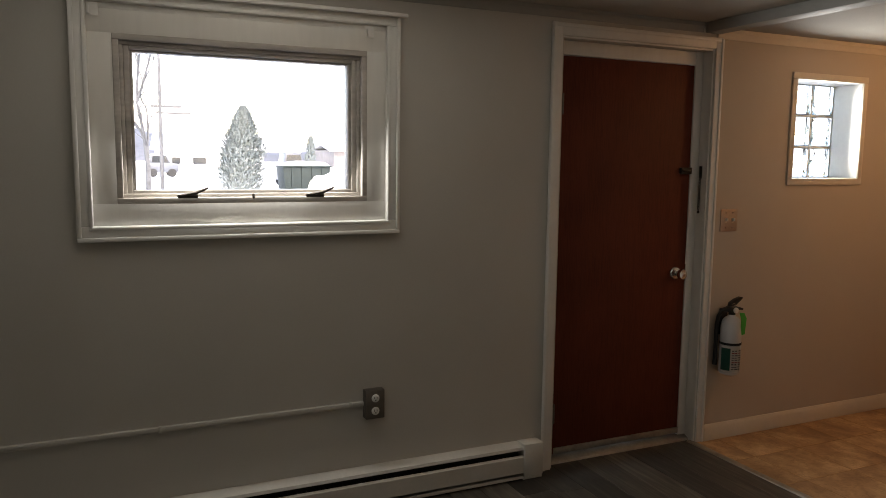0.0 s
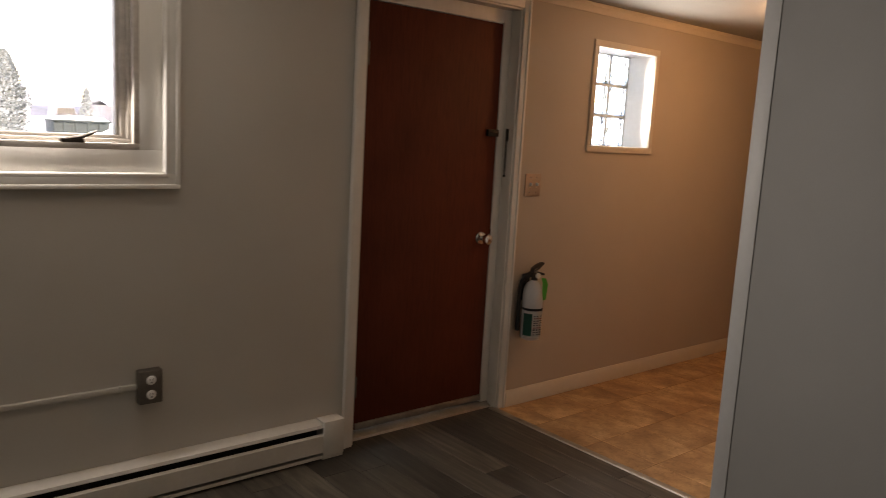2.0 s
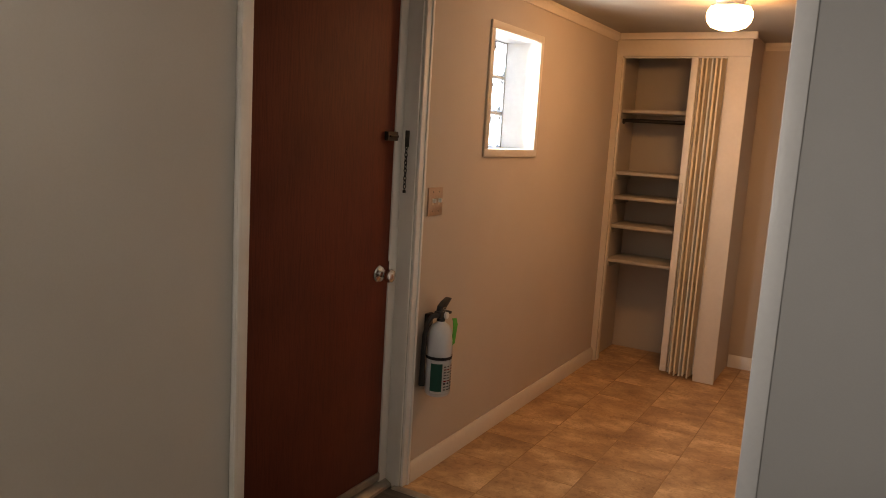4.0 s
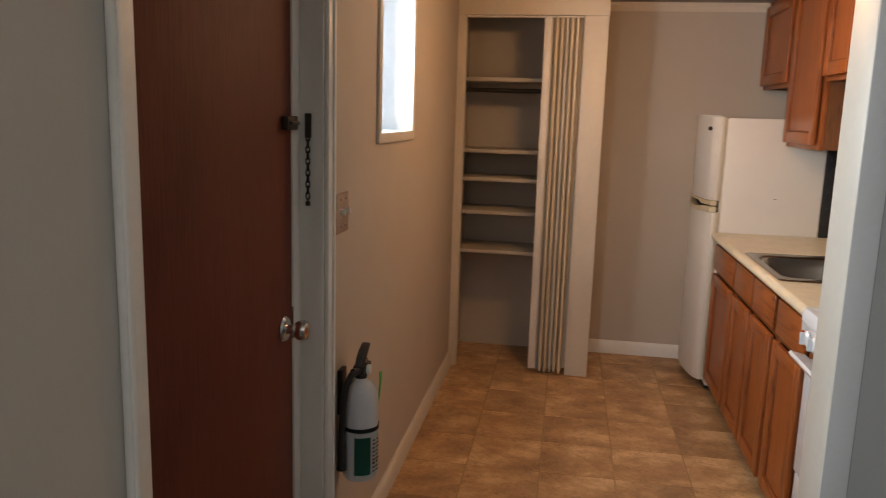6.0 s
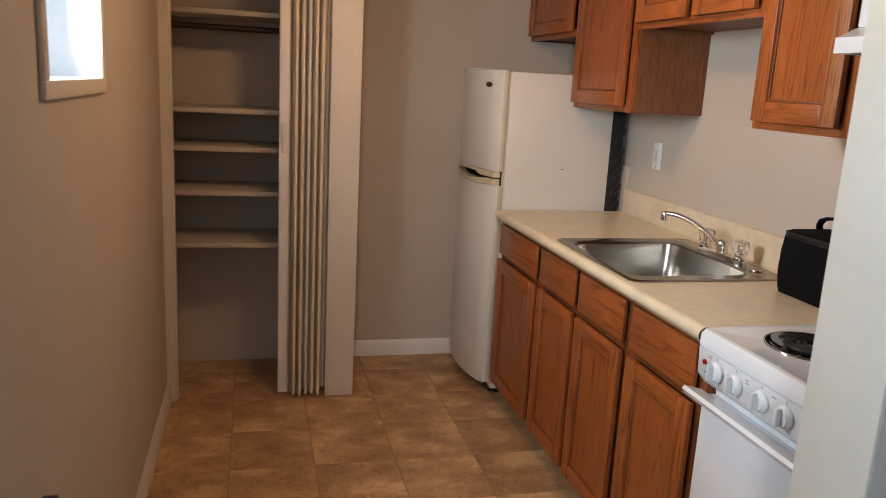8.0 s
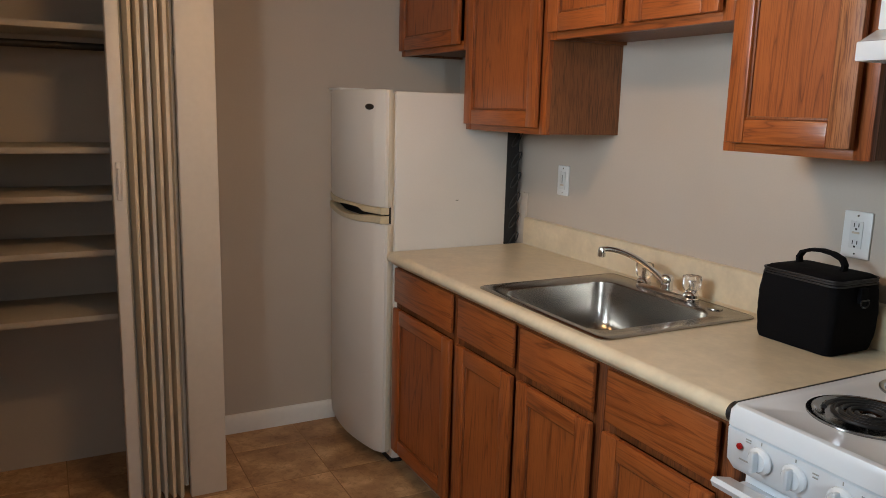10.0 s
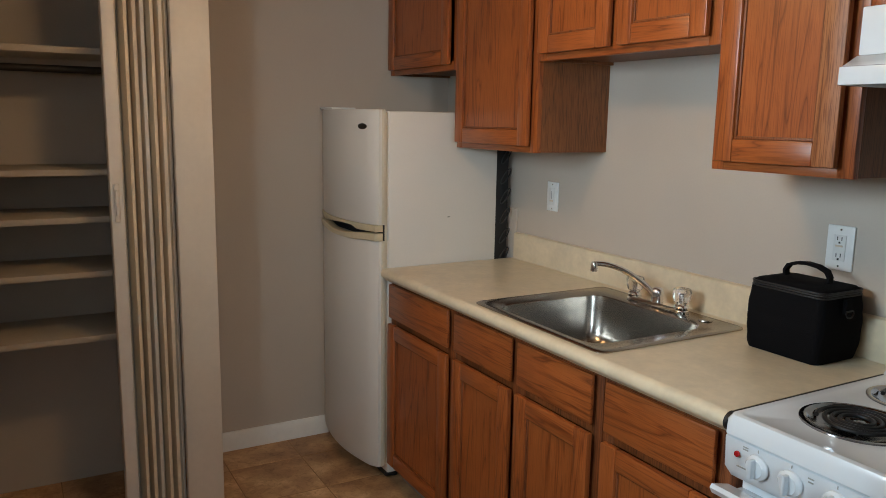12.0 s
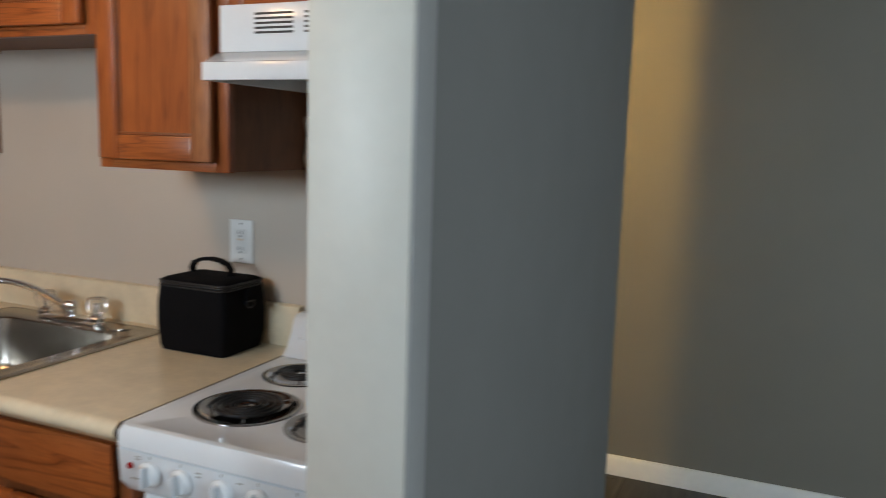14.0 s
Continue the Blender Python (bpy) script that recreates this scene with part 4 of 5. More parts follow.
part("badge", bd, "iron", fz, "small dark oval badge")
part("hinge_cover", B(FX1 - 0.16, FX1 - 0.01, FY - 0.05, FY + 0.06, 1.5285, 1.538, bevel=0.003), "wplate", fridge, "white hinge cover")
part("kick_grille", B(FX0 + 0.02, FX1 - 0.02, FY - 0.04, FY - 0.009, 0.012, 0.06, bevel=0.003), "black", fridge, "dark kick grille")
for x in (FX0 + 0.05, FX1 - 0.05):
    for y in (1.18, FY - 0.06):
        part("foot", rod(bmesh.new(), (x, y, 0.0005), (x, y, 0.0348), 0.018, seg=16), "black", fridge)
part("side_scratch", B(FX0 - 0.0006, FX0 + 0.001, 1.325, 1.338, 1.098, 1.101), "slot", fridge)

# ---- base cabinets ----
CF, ZT = 1.596, 0.872


def panel_door(name, x0, x1, z0, z1, y, parent, thick=0.019, w=0.056):
    """An oak door: recessed panel, two stiles, two rails with an inner bevel."""
    d = part(name, B(x0 + w - 0.004, x1 - w + 0.004, y + 0.002, y + thick - 0.0125, z0 + w - 0.004, z1 - w + 0.004), "oakv", parent, "oak frame-and-panel door")
    for a, b in ((x0, x0 + w), (x1 - w, x1)):
        part("stile", B(a, b, y, y + thick, z0, z1, bevel=0.0045), "oakv", d)
    for a, b in ((z0, z0 + w), (z1 - w, z1)):
        part("rail", B(x0 + w, x1 - w, y, y + thick - 0.0008, a, b, bevel=0.0045), "oakh", d)
    # Dark backing deepens the shade in the gap behind the door edge.
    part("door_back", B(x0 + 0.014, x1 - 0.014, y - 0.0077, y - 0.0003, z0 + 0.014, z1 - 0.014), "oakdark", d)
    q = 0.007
    # Beads take the dark oak and draw a line round the panel.
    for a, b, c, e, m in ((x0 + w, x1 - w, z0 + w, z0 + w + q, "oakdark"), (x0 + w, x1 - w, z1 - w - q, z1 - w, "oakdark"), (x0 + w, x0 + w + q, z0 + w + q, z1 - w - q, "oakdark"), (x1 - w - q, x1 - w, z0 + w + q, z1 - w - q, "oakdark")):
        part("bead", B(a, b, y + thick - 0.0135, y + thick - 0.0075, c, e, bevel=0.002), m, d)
    return d


def base_unit(x0, x1, cols, label, inner_y=1.02):
    t = thing("base_cabinet", ((x0 + x1) / 2, 1.3, 0.0), label, "cabinet", "base cabinets under the counter")
    for a, b in ((x0 + 0.001, x0 + 0.017), (x1 - 0.017, x1 - 0.001)):
        part("side_panel", B(a, b, inner_y, CF - 0.02, 0.092, 0.865), "oakdark", t)
    part("bottom_panel", B(x0 + 0.017, x1 - 0.017, inner_y, CF - 0.0205, 0.092, 0.110), "oakdark", t)
    part("back_panel", B(x0 + 0.017, x1 - 0.017, inner_y, inner_y + 0.006, 0.110, 0.865), "oakdark", t)
    # Base face frames are coloured dark for the shade between the fronts.
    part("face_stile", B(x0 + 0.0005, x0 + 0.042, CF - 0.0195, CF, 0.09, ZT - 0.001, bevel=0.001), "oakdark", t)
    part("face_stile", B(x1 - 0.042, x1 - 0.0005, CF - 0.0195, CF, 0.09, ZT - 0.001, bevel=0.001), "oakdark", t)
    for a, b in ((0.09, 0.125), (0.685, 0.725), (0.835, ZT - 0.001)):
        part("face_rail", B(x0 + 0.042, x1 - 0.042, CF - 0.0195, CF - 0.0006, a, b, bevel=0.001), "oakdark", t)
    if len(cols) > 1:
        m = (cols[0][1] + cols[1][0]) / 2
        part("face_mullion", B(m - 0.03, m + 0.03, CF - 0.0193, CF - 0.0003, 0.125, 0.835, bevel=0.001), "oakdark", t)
    for a, b in cols:
        df = part("drawer_front", B(a, b, CF + 0.008, CF + 0.021, 0.714, 0.850, bevel=0.005), "oakh", t, "plain oak drawer front")
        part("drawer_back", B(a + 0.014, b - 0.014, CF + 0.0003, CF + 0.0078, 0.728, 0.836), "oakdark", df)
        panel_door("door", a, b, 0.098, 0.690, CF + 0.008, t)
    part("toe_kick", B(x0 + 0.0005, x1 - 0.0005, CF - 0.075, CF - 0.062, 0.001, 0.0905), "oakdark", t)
    return t


base_unit(4.542, 5.052, [(4.566, 5.036)], "oak base cabinet with one drawer beside the refrigerator")
base_unit(3.785, 4.541, [(4.182, 4.522), (3.812, 4.148)], "oak sink base cabinet with two doors", 1.02)
base_unit(3.379, 3.784, [(3.412, 3.762)], "oak base cabinet with one drawer beside the stove")
structure("baseboard_toe_strip", B(3.385, 5.05, CF - 0.0615, CF - 0.054, 0.001, 0.080, bevel=0.002), "rubber", "grey worn vinyl strip under the base cabinets", "baseboard")

# ---- worktop with a real cut-out for the sink ----
SX0, SX1, SY0, SY1 = 3.79, 4.41, 1.062, 1.612
top = thing("countertop", (4.21, 1.32, ZT), "cream laminate countertop with rounded front and low splashback", "countertop")
tb = wall_mesh(0, ZT, 0.909, 3.374, 5.054, SKY + 0.001, 1.62, [(SX0 + 0.025, SX1 - 0.025, SY0 + 0.02, SY1 - 0.02)])
for v in tb.verts:
    h, x, y = v.co
    v.co = (x, y, h)
part("slab", tb, "counter", top)
nose = [(1.6202, 0.862)] + [(1.6202 + 0.022 * math.sin(radians(a)), 0.889 - 0.0201 * math.cos(radians(a))) for a in range(20, 181, 16)] + [(1.6202, 0.9091)]
part("rounded_front", prism(bmesh.new(), nose, 0, 3.374, 5.054), "counter", top, "rolled front edge")
sp = [(SKY + 0.001, 0.9095), (SKY + 0.022, 0.9095), (SKY + 0.0225, 1.010), (SKY + 0.019, 1.018), (SKY + 0.012, 1.0215), (SKY + 0.001, 1.0215)]
part("splashback", prism(bmesh.new(), sp, 0, 3.374, 5.040), "counter", top, "low cream splashback")
# Black end pieces fill the seam between counter and stove.
part("end_nose", prism(bmesh.new(), [(1.6202 + (y - 1.6202) * 1.08 + 0.0005, 0.8885 + (z - 0.8885) * 1.04) for y, z in nose], 0, 3.3645, 3.3737), "black", top, "black end of the rolled edge")
part("end_cap", B(3.3668, 3.3738, SKY + 0.01, 1.6195, 0.866, 0.908), "black", top, "black strip along the counter end")
structure("trim_wall_board", B(5.042, 5.145, SKY + 0.0005, SKY + 0.012, 0.4, 1.122, bevel=0.002), "kwall", "beige painted board behind the refrigerator corner", "trim")

# ---- sink ----
sink = thing("sink", (4.1, 1.33, 0.9), "single-bowl stainless steel sink set in the cream counter", "sink")
BX0, BX1, BY0, BY1, BD = 3.862, 4.338, 1.152, 1.572, 0.175


def rounded(x0, x1, y0, y1, r, n=7):
    pts = []
    for cx, cy, a0 in ((x1 - r, y1 - r, 0), (x0 + r, y1 - r, 90), (x0 + r, y0 + r, 180), (x1 - r, y0 + r, 270)):
        for k in range(n):
            a = radians(a0 + 90 * k / (n - 1))
            pts.append((cx + r * math.cos(a), cy + r * math.sin(a)))
    return pts


def loops(bm, rings, close_last=True):
    vs = [[bm.verts.new((x, y, z)) for x, y in pts] for pts, z in rings]
    n = len(vs[0])
    for a, b in zip(vs, vs[1:]):
        for k in range(n):
            bm.faces.new((a[k], a[(k + 1) % n], b[(k + 1) % n], b[k]))
    if close_last:
        bm.faces.new(vs[-1])
    return bm


zr = 0.9125
basin = loops(bmesh.new(), [
    (rounded(SX0, SX1, SY0, SY1, 0.03), zr - 0.0022), (rounded(SX0, SX1, SY0, SY1, 0.03), zr), (rounded(SX0 + 0.006, SX1 - 0.006, SY0 + 0.006, SY1 - 0.006, 0.028), zr + 0.003),
    (rounded(SX0 + 0.02, SX1 - 0.02, SY0 + 0.02, SY1 - 0.02, 0.03), zr + 0.0005), (rounded(BX0 - 0.008, BX1 + 0.008, BY0 - 0.008, BY1 + 0.008, 0.062), zr),
    (rounded(BX0, BX1, BY0, BY1, 0.058), zr - 0.005), (rounded(BX0 + 0.006, BX1 - 0.006, BY0 + 0.006, BY1 - 0.006, 0.056), zr - 0.05),
    (rounded(BX0 + 0.014, BX1 - 0.014, BY0 + 0.014, BY1 - 0.014, 0.056), zr - BD + 0.045), (rounded(BX0 + 0.024, BX1 - 0.024, BY0 + 0.024, BY1 - 0.024, 0.056), zr - BD + 0.018),
    (rounded(BX0 + 0.045, BX1 - 0.045, BY0 + 0.045, BY1 - 0.045, 0.05), zr - BD + 0.004), (rounded(4.02, 4.18, 1.29, 1.43, 0.06), zr - BD - 0.002), (rounded(4.055, 4.145, 1.317, 1.407, 0.0449), zr - BD - 0.004)])
bowl = part("bowl", basin, "steel", sink, "brushed steel bowl and rim")
part("drain", lathe(bmesh.new(), [(0.044, 0.001), (0.040, 0.002), (0.03, -0.002), (0.012, -0.006), (0.010, 0.0), (0, 0.001)], (4.1, 1.362, zr - BD - 0.002)), "chrome", sink, "round chrome drain")
part("hole_cover", lathe(bmesh.new(), [(0, 0.0), (0.021, 0.0), (0.020, 0.003), (0.012, 0.0045), (0, 0.005)], (3.905, 1.108, zr + 0.0012)), "steel", sink, "small steel hole cover")

# ---- faucet ----
fx, fy, fz0 = 4.105, 1.106, zr + 0.0015
fau = thing("faucet", (fx, fy, fz0), "chrome two-handle faucet with clear acrylic knobs and swivel spout", "faucet")
part("base_plate", loops(bmesh.new(), [(rounded(fx - 0.125, fx + 0.125, fy - 0.024, fy + 0.024, 0.023), fz0), (rounded(fx - 0.125, fx + 0.125, fy - 0.024, fy + 0.024, 0.023), fz0 + 0.008), (rounded(fx - 0.118, fx + 0.118, fy - 0.018, fy + 0.018, 0.017), fz0 + 0.016)]), "chrome", fau, "long chrome base plate")
part("spout_post", lathe(bmesh.new(), [(0.021, 0.012), (0.019, 0.018), (0.0185, 0.040), (0.0205, 0.042), (0.0205, 0.048), (0.018, 0.056), (0.011, 0.061), (0, 0.062)], (fx, fy, fz0)), "chrome", fau)
tip = Vector((4.205, 1.288, 1.048))
p0 = Vector((fx, fy, fz0 + 0.028))
d = tip - p0
pts = [p0 + Vector((d.x * s, d.y * s, d.z * (1.04 * (1 - (1 - s) ** 1.95) - 0.04 * s ** 6))) for s in [k / 12 for k in range(13)]]
spout = part("spout", tube(bmesh.new(), pts, [0.0100 - 0.002 * k / 12 for k in range(13)], 12), "chrome", fau, "curved chrome spout")
e = pts[-1]
part("aerator", lathe(bmesh.new(), [(0, 0.007), (0.009, 0.006), (0.0115, 0.0), (0.0115, -0.012), (0.0125, -0.013), (0.0125, -0.022), (0.009, -0.024), (0, -0.024)], (e.x, e.y, e.z)), "chrome", spout)
for s in (-1, 1):
    kx = fx + s * 0.102
    part("valve_cup", lathe(bmesh.new(), [(0.022, 0.012), (0.023, 0.02), (0.018, 0.028), (0.010, 0.032), (0, 0.032)], (kx, fy, fz0)), "chrome", fau)
    kb = bmesh.new()
    prof = [(0.013, 0.030), (0.022, 0.034), (0.0265, 0.05), (0.0275, 0.070), (0.025, 0.077), (0.008, 0.078), (0, 0.075)]
    lathe(kb, prof, (kx, fy, fz0), seg=24)
    for v in kb.verts:
        a = math.atan2(v.co.y - fy, v.co.x - kx)
        r = 1 + 0.05 * math.cos(8 * a)
        v.co.x, v.co.y = kx + (v.co.x - kx) * r, fy + (v.co.y - fy) * r
    kn = part("knob", kb, "acrylic", fau, "clear fluted acrylic knob")
    part("knob_core", lathe(bmesh.new(), [(0.006, 0.031), (0.006, 0.060), (0.010, 0.062), (0, 0.064)], (kx, fy, fz0), seg=16), "chrome", kn)

# ---- bag on the counter ----
bag = thing("cooler_bag", (3.585, 1.11, 0.91), "soft black nylon lunch bag with handle standing on the counter", "bag")
BAGX, BAGY = 3.581, 1.116


def soft_box(hx, hy, z0, z1, r, levels, swell, crease):
    """A sewn cloth box: rounded plan, sides that swell and sag a little, creased by noise."""
    rings = []
    for k in range(levels + 1):
        s = k / levels
        g = swell * math.sin(math.pi * min(1.0, s * 1.05)) - 0.004 * (1 - s) ** 8
        rings.append((rounded(BAGX - hx - g, BAGX + hx + g, BAGY - hy - g, BAGY + hy + g, r, 6), z0 + (z1 - z0) * s))
    bm = bmesh.new()
    loops(bm, rings)
    bm.faces.new([v for v in bm.verts[:24]][::-1])
    bm.verts.ensure_lookup_table()
    for v in bm.verts:
        p = v.co.copy()
        w = crease * (noise.noise(Vector((p.x * 30, p.y * 30, p.z * 9))) + 0.5 * noise.noise(p * 45))
        o = Vector((p.x - BAGX, p.y - BAGY, 0))
        v.co += o.normalized() * w
    return bm


part("body", soft_box(0.106, 0.085, 0.9105, 1.078, 0.020, 14, 0.005, 0.0045), "cloth", bag, "soft black nylon body")
lid = bmesh.new()
loops(lid, [(rounded(BAGX - 0.107 + q, BAGX + 0.107 - q, BAGY - 0.082 + q, BAGY + 0.082 - q, max(0.012, 0.024 - q * 0.2), 6), z) for q, z in ((0.001, 1.0782), (0.0, 1.084), (0.002, 1.092), (0.008, 1.0975), (0.03, 1.102), (0.06, 1.105))])
lidp = part("lid", lid, "cloth", bag, "padded black lid")
for z in (1.0785, 1.0905):
    part("piping", tube(bmesh.new(), [(x, y, z) for x, y in rounded(BAGX - 0.1085, BAGX + 0.1085, BAGY - 0.0835, BAGY + 0.0835, 0.024, 6)], 0.0024, 6, True), "black", bag, "dark piping along the zip")
part("zip_tape", tube(bmesh.new(), [(x, y, 1.0845) for x, y in rounded(BAGX - 0.1072, BAGX + 0.1072, BAGY - 0.0822, BAGY + 0.0822, 0.024, 6)], 0.0028, 6, True), "black", bag, "zip round the lid")
hp = [(0.060, 1.099), (0.063, 1.118), (0.054, 1.132), (0.030, 1.141), (0.0, 1.144), (-0.030, 1.141), (-0.054, 1.132), (-0.063, 1.118), (-0.060, 1.099)]
strap = bmesh.new()
rows = []
for k, (dx, z) in enumerate(hp):
    a, b = hp[max(0, k - 1)], hp[min(len(hp) - 1, k + 1)]
    t = Vector((b[0] - a[0], b[1] - a[1])).normalized()
    nx, nz = t.y * 0.004, -t.x * 0.004
    wide = 0.010 if 1 < k < len(hp) - 2 else 0.009
    rows.append([strap.verts.new((BAGX + dx + i * nx, BAGY + j * wide, z + i * nz)) for i, j in ((-1, -1), (1, -1), (1, 1), (-1, 1))])
for a, b in zip(rows, rows[1:]):
    for k in range(4):
        strap.faces.new((a[k], a[(k + 1) % 4], b[(k + 1) % 4], b[k]))
strap.faces.new(rows[0])
strap.faces.new(rows[-1])
part("handle", strap, "cloth", lidp, "black webbing handle")
tab = part("side_tab", B(BAGX - 0.120, BAGX - 0.109, 1.100, 1.126, 1.036, 1.074, bevel=0.002), "cloth", bag, "sewn strap tab")
part("d_ring", tube(bmesh.new(), [(BAGX - 0.122, 1.113 + 0.015 * math.cos(a * math.pi / 8), 1.040 - 0.013 * max(-0.35, math.sin(a * math.pi / 8))) for a in range(16)], 0.002, 6, True), "black", tab, "black plastic ring")

# ---- stove ----
TX0, TX1, TYF, TZ = 2.868, 3.365, 1.638, 0.915
stove = thing("stove", (3.117, 1.34, 0.0), "white apartment-size electric stove with four coil burners", "stove")
part("body", B(TX0 + 0.004, TX1 - 0.004, 1.03, 1.585, 0.05, 0.872, bevel=0.004), "appliance", stove, "white enamelled body")
ct = loops(bmesh.new(), [(rounded(TX0, TX1, 1.03, TYF + 0.012, 0.012), 0.873), (rounded(TX0, TX1, 1.03, TYF + 0.012, 0.016), 0.902), (rounded(TX0 + 0.006, TX1 - 0.006, 1.036, TYF + 0.006, 0.018), 0.914), (rounded(TX0 + 0.014, TX1 - 0.014, 1.044, TYF - 0.003, 0.018), 0.9165), (rounded(TX0 + 0.024, TX1 - 0.024, 1.054, TYF - 0.014, 0.018), 0.912)], False)
BURNERS = ((3.205, 1.455, 0.096), (3.232, 1.222, 0.076), (3.000, 1.470, 0.076), (2.985, 1.230, 0.096))
rim = [e for e in ct.edges if e.is_boundary and all(abs(v.co.z - 0.912) < 1e-5 for v in e.verts)]
for x, y, r in BURNERS:
    vs = [ct.verts.new((x + (r + 0.006) * math.cos(k * math.pi / 20), y + (r + 0.006) * math.sin(k * math.pi / 20), 0.912)) for k in range(40)]
    rim += [ct.edges.new((vs[k], vs[(k + 1) % 40])) for k in range(40)]
bmesh.ops.triangle_fill(ct, use_beauty=True, use_dissolve=False, edges=rim)
cook = part("cooktop", ct, "appliance", stove, "white enamelled cooktop with raised rim")
bgp = [(1.012, 0.912), (1.118, 0.9135), (1.096, 0.935), (1.078, 0.966), (1.066, 1.0), (1.05, 1.012), (1.03, 1.014), (1.012, 1.008)]
part("backguard", prism(bmesh.new(), bgp, 0, TX0 + 0.001, TX1 - 0.001, 0.008), "appliance", stove, "sloping white backguard")
part("backguard_line", B(TX0 + 0.03, TX1 - 0.03, 1.083, 1.087, 0.955, 0.959, bevel=0.001), "appliance", stove)


def burner(x, y, r):
    pan = lathe(bmesh.new(), [(r + 0.013, 0.9122), (r + 0.0125, 0.9150), (r + 0.006, 0.9160), (r, 0.9130), (r - 0.005, 0.9060), (r * 0.75, 0.8945), (r * 0.35, 0.8900), (0, 0.8895)], (x, y, 0), seg=48)
    t = part("burner", pan, "pan", stove, "chrome drip pan")
    turns = 4 if r > 0.085 else 3
    n, pts = 36 * turns, []
    for k in range(n + 1):
        rr = 0.020 + (r - 0.040) * k / n
        a = 2 * math.pi * turns * k / n + 0.6
        pts.append((x + rr * math.cos(a), y + rr * math.sin(a), 0.9175))
    part("coil", tube(bmesh.new(), pts, 0.0047, 8), "coil", t, "black spiral heating coil")
    part("medallion", lathe(bmesh.new(), [(0, 0.914), (0.013, 0.914), (0.0125, 0.9165), (0.009, 0.918), (0, 0.918)], (x, y, 0), seg=20), "pan", t)
    sup = bmesh.new()
    for k in range(3):
        a = 2 * math.pi * k / 3
        rod(sup, (x, y, 0.9108), (x + (r - 0.004) * math.cos(a), y + (r - 0.004) * math.sin(a), 0.9108), 0.0022, seg=8)
    part("coil_support", sup, "chrome", t)


for spec in BURNERS:
    burner(*spec)
part("control_panel", prism(bmesh.new(), [(1.586, 0.775), (1.622, 0.775), (1.642, 0.80), (1.646, 0.866), (1.638, 0.8725), (1.586, 0.8725)], 0, TX0 + 0.001, TX1 - 0.001, 0.004), "appliance", stove, "white control panel")
for x in (3.282, 3.208, 3.116, 3.036, 2.955):
    kb = bmesh.new()
    lathe(kb, [(0, 0), (0.0255, 0), (0.025, 0.005), (0.022, 0.008), (0.020, 0.010), (0.019, 0.012), (0, 0.012)], (x, 1.646, 0.829), (0, 1, -0.05), 28)
    kn = part("knob", kb, "appliance", stove, "round white control knob")
    part("knob_grip", B(x - 0.0045, x + 0.0045, 1.656, 1.672, 0.809, 0.849, bevel=0.003), "grip", kn)
    part("tick", B(x - 0.0009, x + 0.0009, 1.646, 1.6472, 0.858, 0.864), "trimgrey", stove)
part("pilot_light", lathe(bmesh.new(), [(0, 0), (0.0065, 0), (0.006, 0.004), (0, 0.006)], (3.330, 1.646, 0.838), (0, 1, 0), 16), "red", stove, "small red indicator lamp")
for x, z, w in ((3.315, 0.812, 0.030), (3.312, 0.857, 0.012), (3.312, 0.852, 0.012), (3.168, 0.853, 0.012), (3.168, 0.846, 0.010), (3.076, 0.853, 0.012)):
    part("print_bar", B(x - w / 2, x + w / 2, 1.6445, 1.6468, z, z + 0.0022), "trimgrey", stove)
od = part("oven_door", B(TX0 + 0.005, TX1 - 0.005, 1.586, 1.622, 0.350, 0.742, bevel=0.006), "appliance", stove, "plain white oven door")
part("handle", prism(bmesh.new(), [(1.622, 0.728), (1.67, 0.744), (1.676, 0.756), (1.67, 0.764), (1.622, 0.752)], 0, TX0 + 0.012, TX1 + 0.004, 0.003), "appliance", od, "wide white lip handle")
part("drawer", B(TX0 + 0.005, TX1 - 0.005, 1.586, 1.616, 0.085, 0.342, bevel=0.005), "appliance", stove, "white storage drawer")
part("plinth", B(TX0 + 0.01, TX1 - 0.01, 1.08, 1.58, 0.001, 0.0495), "black", stove)
chip = solo("burner_clip", prism(bmesh.new(), [(3.092, 1.330), (3.116, 1.345), (3.120, 1.353), (3.096, 1.351), (3.078, 1.337)], 2, 0.9128, 0.9165), "iron", "small dark metal clip lying on the cooktop", "clip")

# ---- wall cabinets and hood ----
UF, UT = 1.312, CK - 0.002


